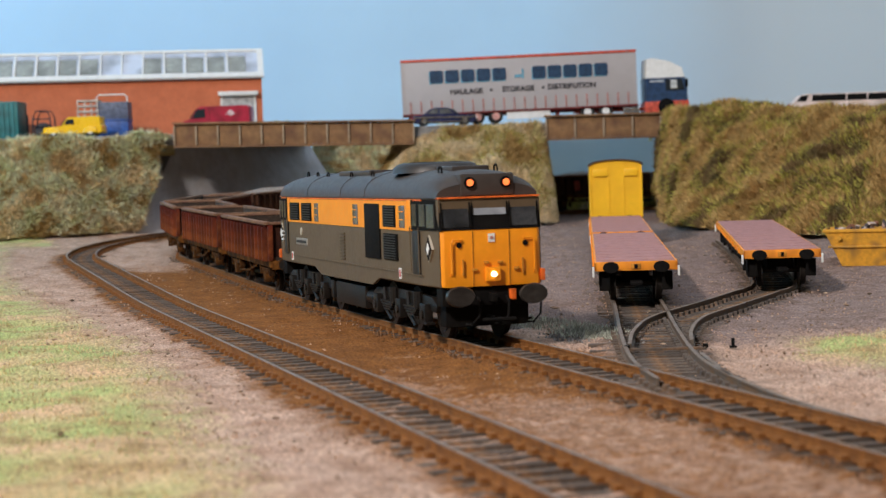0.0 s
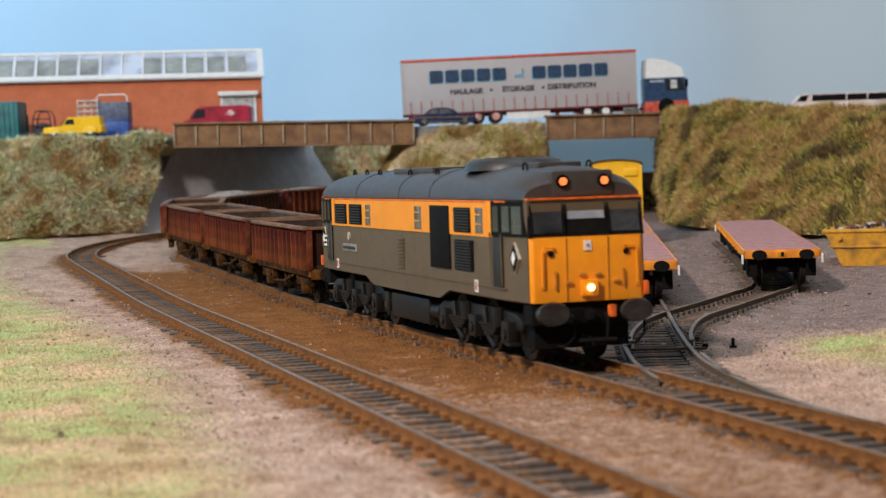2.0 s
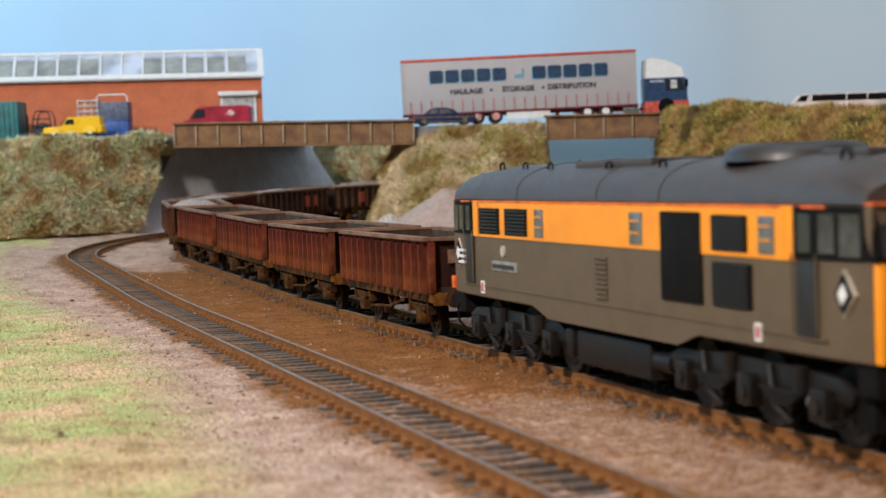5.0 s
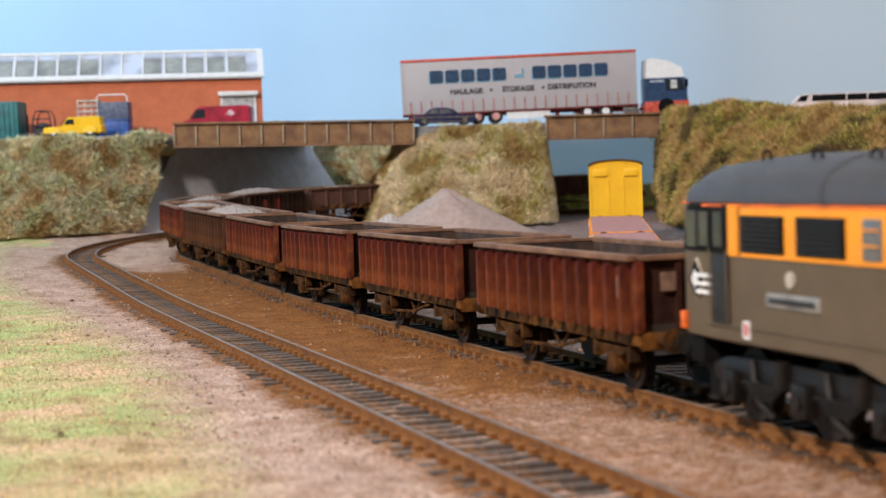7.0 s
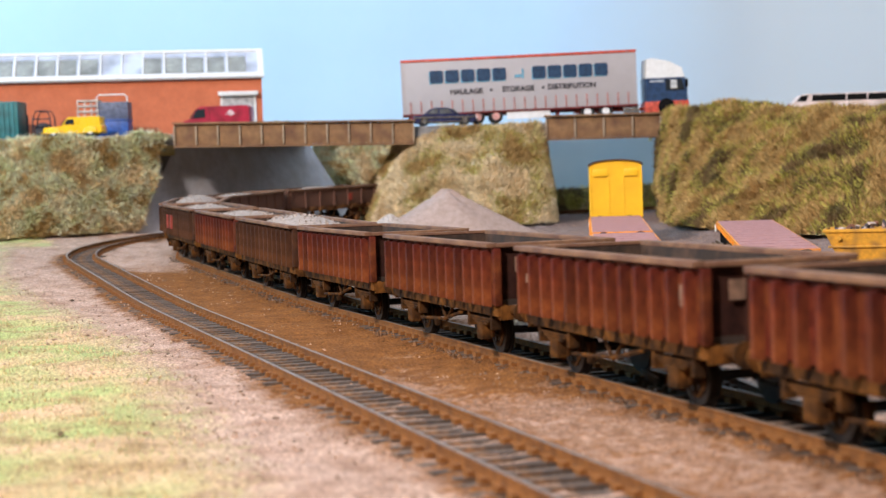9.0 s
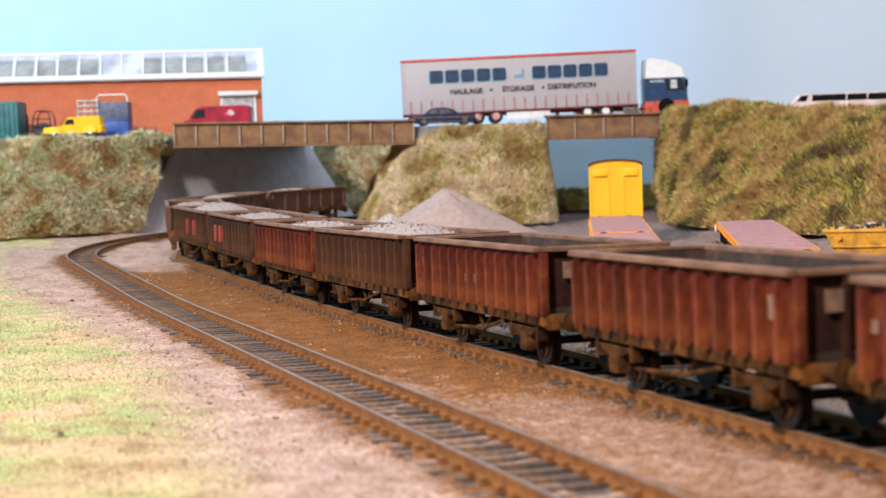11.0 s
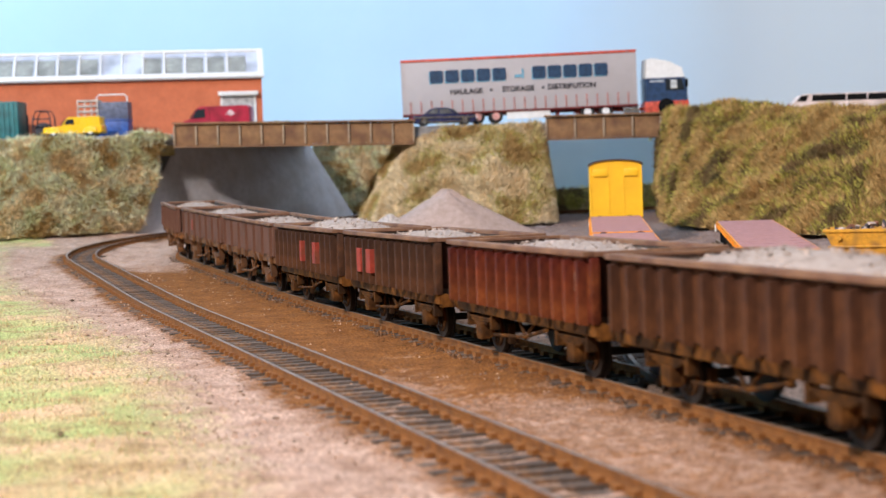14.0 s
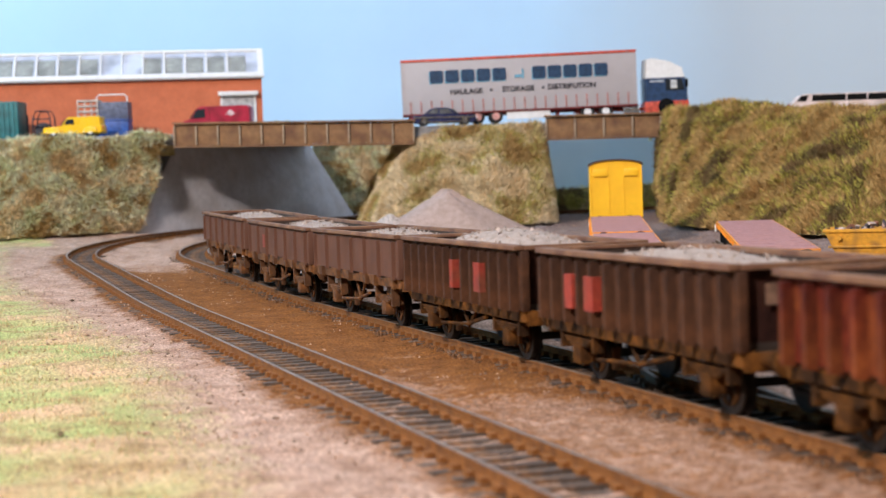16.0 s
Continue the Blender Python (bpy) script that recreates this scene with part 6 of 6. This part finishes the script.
def lorry():
    v = thing("articulated_lorry", "articulated lorry with a grey curtain trailer and a blue cab", "lorry", Matrix.Translation((-0.0285, 1.350, 0.0877)) @ Matrix.Rotation(radians(-1.0), 4, "Y"))
    GREY = mat("warm_grey_curtain", (0.415, 0.385, 0.385), 0.6, 0, 0.04, 40, 0.1, second=(0.395, 0.37, 0.37))
    REDT = mat("lorry_red", (0.62, 0.09, 0.05), 0.45)
    NAVY = mat("lorry_navy_lettering", (0.015, 0.050, 0.11), 0.5)
    CYAN = mat("lorry_pale_blue_shade", (0.14, 0.38, 0.52), 0.5)
    BLUE = mat("lorry_cab_blue", (0.03, 0.065, 0.14), 0.35)
    MAROON = mat("lorry_maroon_chassis", (0.20, 0.02, 0.02), 0.5)
    X1, Y0, Y1, Z0, Z1 = 0.1880, -0.0165, 0.0165, 0.0100, 0.0535
    tr = part("trailer_body", box(B(), 0, X1, Y0, Y1, Z0, Z1 - 0.0022), GREY, v, "warm grey curtain sided trailer body", bevel=0.0004)
    part("top_rail", box(B(), -0.0004, X1 + 0.0004, Y0 - 0.0005, Y1 + 0.0005, Z1 - 0.0021, Z1), REDT, tr, "red top rail", bevel=0.0002)
    part("bottom_rail", box(B(), -0.0003, X1 + 0.0003, Y0 - 0.0004, Y1 + 0.0004, Z0 - 0.0012, Z0 - 0.0001), MAROON, tr)
    for x in (0.0006, X1 - 0.0006):
        part("corner_post", box(B(), x - 0.0007, x + 0.0007, Y0 - 0.0004, Y0 - 0.0001, Z0, Z1 - 0.0022), GREY, tr)
    for k in range(22):
        x = 0.0065 + k * 0.0083
        part("curtain_strap", box(B(), x - 0.0006, x + 0.0006, Y0 - 0.0005, Y0 - 0.0001, Z0 + 0.0008, Z0 + 0.0100), mat("faded_red_strap", (0.48, 0.23, 0.20), 0.6), tr)
        part("buckle", box(B(), x - 0.0004, x + 0.0004, Y0 - 0.0008, Y0 - 0.0005, Z0 + 0.0002, Z0 + 0.0020), mat("faded_red_strap", (0.48, 0.23, 0.20), 0.6), tr)
    # the maker's name as plain blocks of its letters' size
    zb, zt = 0.0340, 0.0440
    xs = [0.0228 + k * 0.0126 for k in range(5)] + [0.1050 + k * 0.0124 for k in range(5)]
    for x in xs:
        part("name_shade", box(B(), x - 0.0007, x + 0.0098, Y0 - 0.0003, Y0 - 0.0001, zb - 0.0007, zt - 0.0007), CYAN, tr)
        part("name_block", prism_y(B(), [(x, zb + 0.0012), (x + 0.0012, zb), (x + 0.0094, zb), (x + 0.0106, zb + 0.0012), (x + 0.0106, zt - 0.0012), (x + 0.0094, zt), (x + 0.0012, zt), (x, zt - 0.0012)], Y0 - 0.0006, Y0 - 0.0003), NAVY, tr, "dark blue name block", smooth=0)
    part("name_dash", box(B(), 0.0905, 0.0960, Y0 - 0.0005, Y0 - 0.0001, 0.0355, 0.0380), CYAN, tr)
    part("name_dash", box(B(), 0.0965, 0.0980, Y0 - 0.0005, Y0 - 0.0001, 0.0345, 0.0425), CYAN, tr)
    DK = mat("lorry_dark_lettering", (0.035, 0.035, 0.045), 0.5)
    letters("HAULAGE", 0.0515, Y0 - 0.0003, 0.0245, 0.0058, DK, tr)
    letters("STORAGE", 0.0930, Y0 - 0.0003, 0.0248, 0.0058, DK, tr)
    letters("DISTRIBUTION", 0.1360, Y0 - 0.0003, 0.0250, 0.0058, DK, tr)
    for x in (0.0715, 0.1130):
        part("star", cyl(B(), (x, Y0 - 0.0003, 0.0268), 0.0012, 0.0004, "y", 5), DK, tr)
    part("chassis", box(B(), 0.004, X1 - 0.004, -0.0060, 0.0060, 0.0066, 0.0088), MAROON, v, "maroon chassis")
    part("side_skirt", box(B(), 0.0830, 0.1180, Y0 + 0.0010, Y0 + 0.0020, 0.0024, 0.0086), WHITE, v, "white side guard", bevel=0.0003)
    part("landing_leg", box(B(), 0.1235, 0.1255, -0.0120, 0.0120, 0.0010, 0.0088), MAROON, v)
    for x in (0.0600, 0.0745):
        for y in (-0.0130, 0.0130):
            road_wheel(v, x, y, 0.0055, 0.0055, 0.0050, mat("pale_red_hub", (0.70, 0.35, 0.30), 0.5))
    # tractor
    part("tractor_chassis", box(B(), 0.1380, 0.2240, -0.0060, 0.0060, 0.0050, 0.0075), REDT, v, "red tractor chassis")
    part("fifth_wheel", box(B(), 0.1480, 0.1640, -0.0080, 0.0080, 0.0076, 0.0098), MAROON, v)
    for x in (0.1480, 0.1625):
        for y in (-0.0130, 0.0130):
            road_wheel(v, x, y, 0.0055, 0.0055, 0.0050, WHITE)
        part("mudguard", body_side([(x - 0.0070, 0.0080), (x - 0.0045, 0.0112), (x + 0.0045, 0.0112), (x + 0.0070, 0.0080)], -0.0160, -0.0110, 0.05), BLACK, v)
    for y in (-0.0130, 0.0130):
        road_wheel(v, 0.2110, y, 0.0052, 0.0052, 0.0050, WHITE)
    cabp = [(0.1945, 0.0080), (0.1945, 0.0300), (0.2265, 0.0300), (0.2285, 0.0200), (0.2290, 0.0080)]
    cab = part("cab", body_side(cabp, -0.0160, 0.0160, 0.03), BLUE, v, "dark blue cab", smooth=40)
    part("wind_deflector", body_side([(0.1945, 0.0295), (0.1958, 0.0452), (0.2010, 0.0460), (0.2150, 0.0430), (0.2255, 0.0375), (0.2275, 0.0295)], -0.0155, 0.0155, 0.06), WHITE, v, "white roof wind deflector", smooth=50)
    part("cab_skirt", box(B(), 0.1940, 0.2292, -0.0163, 0.0163, 0.0020, 0.0112), REDT, v, "red lower cab skirt", bevel=0.0004)
    part("wheel_arch", cyl(B(), (0.2110, -0.0162, 0.0068), 0.0066, 0.0010, "y", 20), BLACK, v)
    part("side_window", prism_y(B(), [(0.2110, 0.0195), (0.2110, 0.0285), (0.2240, 0.0285), (0.2262, 0.0195)], -0.0166, -0.0150), GLASS, cab)
    # Glint on the side window, put on as a pale panel.
    part("window_glint", prism_y(B(), [(0.2150, 0.0210), (0.2150, 0.0277), (0.2200, 0.0277), (0.2200, 0.0210)], -0.0168, -0.0166), mat("pale_window_sticker", (0.6, 0.62, 0.62), 0.3), cab)
    part("windscreen", loft(B(), [[(0.2290, -0.0135, 0.0185), (0.2290, 0.0135, 0.0185), (0.2274, 0.0130, 0.0290), (0.2274, -0.0130, 0.0290)], [(0.2278, -0.0135, 0.0185), (0.2278, 0.0135, 0.0185), (0.2262, 0.0130, 0.0290), (0.2262, -0.0130, 0.0290)]]), GLASS, cab)
    part("side_stripe", box(B(), 0.1985, 0.2100, -0.0163, -0.0150, 0.0265, 0.0280), mat("pale_stripe", (0.45, 0.5, 0.55), 0.5), cab)
    part("mirror", box(B(), 0.2265, 0.2285, -0.0200, -0.0172, 0.0215, 0.0280), BLACK, cab, bevel=0.0003)
    part("fuel_tank", cyl(B(), (0.1830, -0.0125, 0.0060), 0.0034, 0.0130, "x", 14), CHROME, v)


lorry()

# ---- small scenery: blades, stones, bushes ----
def scatter():
    rnd = random.Random(21)
    pale, green, stones = [], [], []
    up = Vector((0, 0, 1))
    for (x, y, z), (turf, sand, mud, _) in zip(GROUND_VERTS, GROUND_EARTH):
        if not (0.2 < y < 1.45 and abs(x) < 0.30 * y + 0.03):
            continue
        dens = 3.2 if y < 0.7 else 2.2
        if turf > 0.42:
            for _ in range(int(dens * turf * 5 + rnd.random())):
                p = (x + rnd.uniform(-0.004, 0.004), y + rnd.uniform(-0.004, 0.004), z - 0.0003)
                (pale if rnd.random() < 0.48 + 1.1 * fbm(x, y, 3, 20, 3) else green).append((p, up))
        if rnd.random() < (0.12 if sand > 0.5 else 0.50 if turf < 0.5 else 0.06):
            stones.append((x + rnd.uniform(-0.003, 0.003), y + rnd.uniform(-0.003, 0.003), z))
    t = tagged(thing("grass", "short pale green and straw coloured model grass", "grass"), kind="stuff")
    shards("straw_blades", pale, mat("straw_grass", (0.70, 0.52, 0.29), 0.9, 0, 0.25, 40, 0, second=(0.54, 0.38, 0.19), island=0.3), 0.0013, t, 0.75, True, 5)
    shards("green_blades", green, mat("pale_green_grass", (0.47, 0.51, 0.24), 0.9, 0, 0.25, 40, 0, second=(0.38, 0.38, 0.16), island=0.3), 0.0013, t, 0.75, True, 6)
    # grey tuft of grass and dark ballast between main line and siding
    spots = []
    for _ in range(2600):
        a, r = rnd.uniform(0, 6.283), math.sqrt(rnd.random())
        x, y = 0.0385 + 0.012 * r * math.cos(a) - 0.016 * r * math.sin(a), 0.545 + 0.048 * r * math.sin(a)
        spots.append(((x, y, rise(y) - 0.0036), up))
    g = tagged(thing("grass_tuft", "grey green rough grass beside the main line", "grass"), kind="stuff")
    shards("grey_blades", spots, mat("grey_grass_fibres", (0.50, 0.53, 0.42), 0.9, 0, 0.3, 60, 0, second=(0.32, 0.33, 0.28), island=0.4), 0.0026, g, 0.9, True, 7)
    verts, faces = [], []
    for (x, y, z), _ in spots[:1500]:
        r = rnd.uniform(0.0004, 0.0010)
        c = Vector((x + rnd.uniform(-0.004, 0.003), y + rnd.uniform(-0.012, 0.006), z + 0.0006))
        k = len(verts)
        verts += [c + Vector((math.cos(j * 2.1 + r * 9000) * r, math.sin(j * 2.1 + r * 9000) * r, -r * 0.5)) for j in range(3)] + [c + Vector((0, 0, r * 0.9))]
        faces += [(k, k + 1, k + 3), (k + 1, k + 2, k + 3), (k + 2, k, k + 3)]
    sheet("grey_stones", verts, faces, mat("grey_ballast_stones", (0.32, 0.30, 0.285), 0.9, 0, 0.3, 300, 0, second=(0.18, 0.16, 0.15), island=0.5), g, smooth=False)
    verts, faces = [], []
    for x, y, z in stones:
        for _ in range(4):
            r = rnd.uniform(0.00018, 0.00050)
            c = Vector((x + rnd.uniform(-0.003, 0.003), y + rnd.uniform(-0.003, 0.003), z + r * 0.3))
            k = len(verts)
            for j in range(3):
                a = j * 2.1 + rnd.uniform(-0.4, 0.4)
                verts.append(c + Vector((math.cos(a) * r, math.sin(a) * r, -r * 0.6)))
            verts.append(c + Vector((rnd.uniform(-0.3, 0.3) * r, 0, r * 0.9)))
            faces += [(k, k + 1, k + 3), (k + 1, k + 2, k + 3), (k + 2, k, k + 3)]
    s = sheet("loose_gravel", verts, faces, mat("loose_gravel_grains", (0.42, 0.27, 0.18), 0.9, 0, 0.2, 300, 0, second=(0.34, 0.22, 0.15), island=0.6), smooth=False)
    tagged(s, "scattered fine gravel grains on the ground", "gravel", kind="stuff")
    # twigs, clods and pale chips lying about the yard and the verges
    verts, faces = [], []
    for i in range(2600):
        if i % 2:
            x, y = rnd.uniform(0.03, 0.24), rnd.uniform(0.40, 0.95)
        else:
            y = rnd.uniform(0.30, 1.10)
            x = front_line((0.68 - y) / 0.95)[0].x - rnd.uniform(0.018, 0.11)
        r = rnd.uniform(0.00014, 0.00036) * (1.8 if rnd.random() < 0.06 else 1)
        a = rnd.uniform(0, 3.14)
        long = r * (4 if rnd.random() < 0.15 else 1.2)
        c, d, e = Vector((x, y, rise(y) - 0.0026)), Vector((math.cos(a), math.sin(a), 0)) * long, Vector((-math.sin(a), math.cos(a), 0)) * r
        k = len(verts)
        verts += [c - d, c + e, c + d, c - e, c + Vector((0, 0, r * 1.2)) + d * rnd.uniform(-0.4, 0.4), c - Vector((0, 0, r))]
        faces += [(k + m, k + (m + 1) % 4, k + 4) for m in range(4)] + [(k + (m + 1) % 4, k + m, k + 5) for m in range(4)]
    q = sheet("loose_debris", verts, faces, mat("mixed_debris", (0.22, 0.14, 0.09), 0.9, 0, 0.3, 300, 0, second=(0.42, 0.31, 0.22), island=0.6), smooth=False)
    tagged(q, "scattered brown clods, twigs and pale chips", "debris", kind="stuff")
    # dark stones along the main line's edge
    verts, faces = [], []
    for i in range(900):
        s_ = rnd.uniform(-0.25, 0.5)
        p, d = main_line(s_)
        off = rnd.choice((-1, 1)) * rnd.uniform(0.0120, 0.0165)
        c = Vector((p.x + LINE_N.x * off, p.y + LINE_N.y * off, rise(p.y) - 0.0026))
        r = rnd.uniform(0.0005, 0.0011)
        k = len(verts)
        for j in range(4):
            a = j * 1.57 + rnd.uniform(-0.4, 0.4)
            verts.append(c + Vector((math.cos(a) * r, math.sin(a) * r, -r * 0.5)))
        verts.append(c + Vector((0, 0, r * 0.8)))
        faces += [(k + a, k + (a + 1) % 4, k + 4) for a in range(4)]
    q = sheet("track_ballast", verts, faces, mat("dark_ballast_grains", (0.17, 0.075, 0.024), 0.9, 0, 0.2, 300, 0, second=(0.09, 0.042, 0.018), island=0.4), smooth=False)
    tagged(q, "dark brown ballast grains beside the rails", "gravel", kind="stuff")


scatter()


def bush(x, y, z, r, n, seed, label):
    rnd = random.Random(seed)
    b = thing("bush", label, "bush", Matrix.Translation((x, y, z)))
    part("stem", cyl(B(), (0, 0, r * 0.25), r * 0.10, r * 0.5, "z", 7), BANK, b)
    spots = []
    for _ in range(n):
        d = Vector((rnd.gauss(0, 1), rnd.gauss(0, 1), rnd.gauss(0, 1))).normalized()
        k = r * (0.55 + 0.5 * rnd.random()) * (1 + 0.3 * fbm(d.x, d.y, d.z + seed, 2, 2))
        spots.append((Vector((d.x * k * 1.5, d.y * k, max(0, r * 0.55 + d.z * k * 0.6))), d))
    shards("crown", spots, LEAF_GREEN, 0.0035, b, seed=seed)
    return b


for i, (x, y, r) in enumerate(((-0.146, 1.385, 0.0055), (-0.132, 1.388, 0.0070), (-0.118, 1.385, 0.0050))):
    bush(x, y, 0.0875, r, 260, 30 + i, "small pale green bush on the bridge verge")

# verge of turf where the lorry stands, and low hedge behind the opening
bank("low distant hedge of green foliage against the backdrop", [(0.05, 1.476, 0.010), (0.14, 1.474, 0.010), (0.26, 1.474, 0.010)], [(0.05, 1.488, 0.032), (0.14, 1.486, 0.030), (0.26, 1.486, 0.033)], 0.008, seed=31, lump=0.005, mix=(0.15, 0.60, 0.25))


def point_parts():
    p = thing("point_lever", "small black point lever post beside the siding", "point lever", Matrix.Translation((0.0820, 0.473, -0.0030)))
    part("post", box(B(), -0.0005, 0.0005, -0.0004, 0.0004, 0, 0.0027), BLACK, p, bevel=0.0002)
    part("base", box(B(), -0.0010, 0.0010, -0.0008, 0.0008, 0, 0.0006), BLACK, p, bevel=0.0002)
    c = thing("check_rail", "short grey check rail inside the siding points", "rail")
    line = spline([(0.0672, 0.4363), (0.0668, 0.4174), (0.0664, 0.3990), (0.0668, 0.3880)], 0.003)
    rail(line, 0.0, c, side=YARD_RAIL)
    for x, y, r in ((0.0462, 0.4880, 8), (0.0448, 0.4690, -4), (0.0436, 0.4530, 3)):
        o = thing("loose_sleeper", "short grey sleeper stub half buried beside the siding", "sleeper", pose(x, y, -0.0036, 0, 0, r), "loose sleeper stubs")
        part("block", box(B(), -0.0042, 0.0042, -0.0013, 0.0013, 0, 0.0014), SLEEPER, o, bevel=0.0003)
    t = thing("point_tie_bar", "dark tie bar across the siding points", "point bar", Matrix.Translation((0.0608, 0.457, -0.0014)) @ Matrix.Rotation(radians(-4), 4, "Z"))
    part("bar", box(B(), -0.0110, 0.0110, -0.0010, 0.0010, 0, 0.0008), SLEEPER, t, bevel=0.0002)
    for x in (-0.0107, 0.0107):
        part("knob", cyl(B(), (x, 0, 0.0010), 0.0008, 0.0012, "z", 8), BLACK, t)


point_parts()


motions()
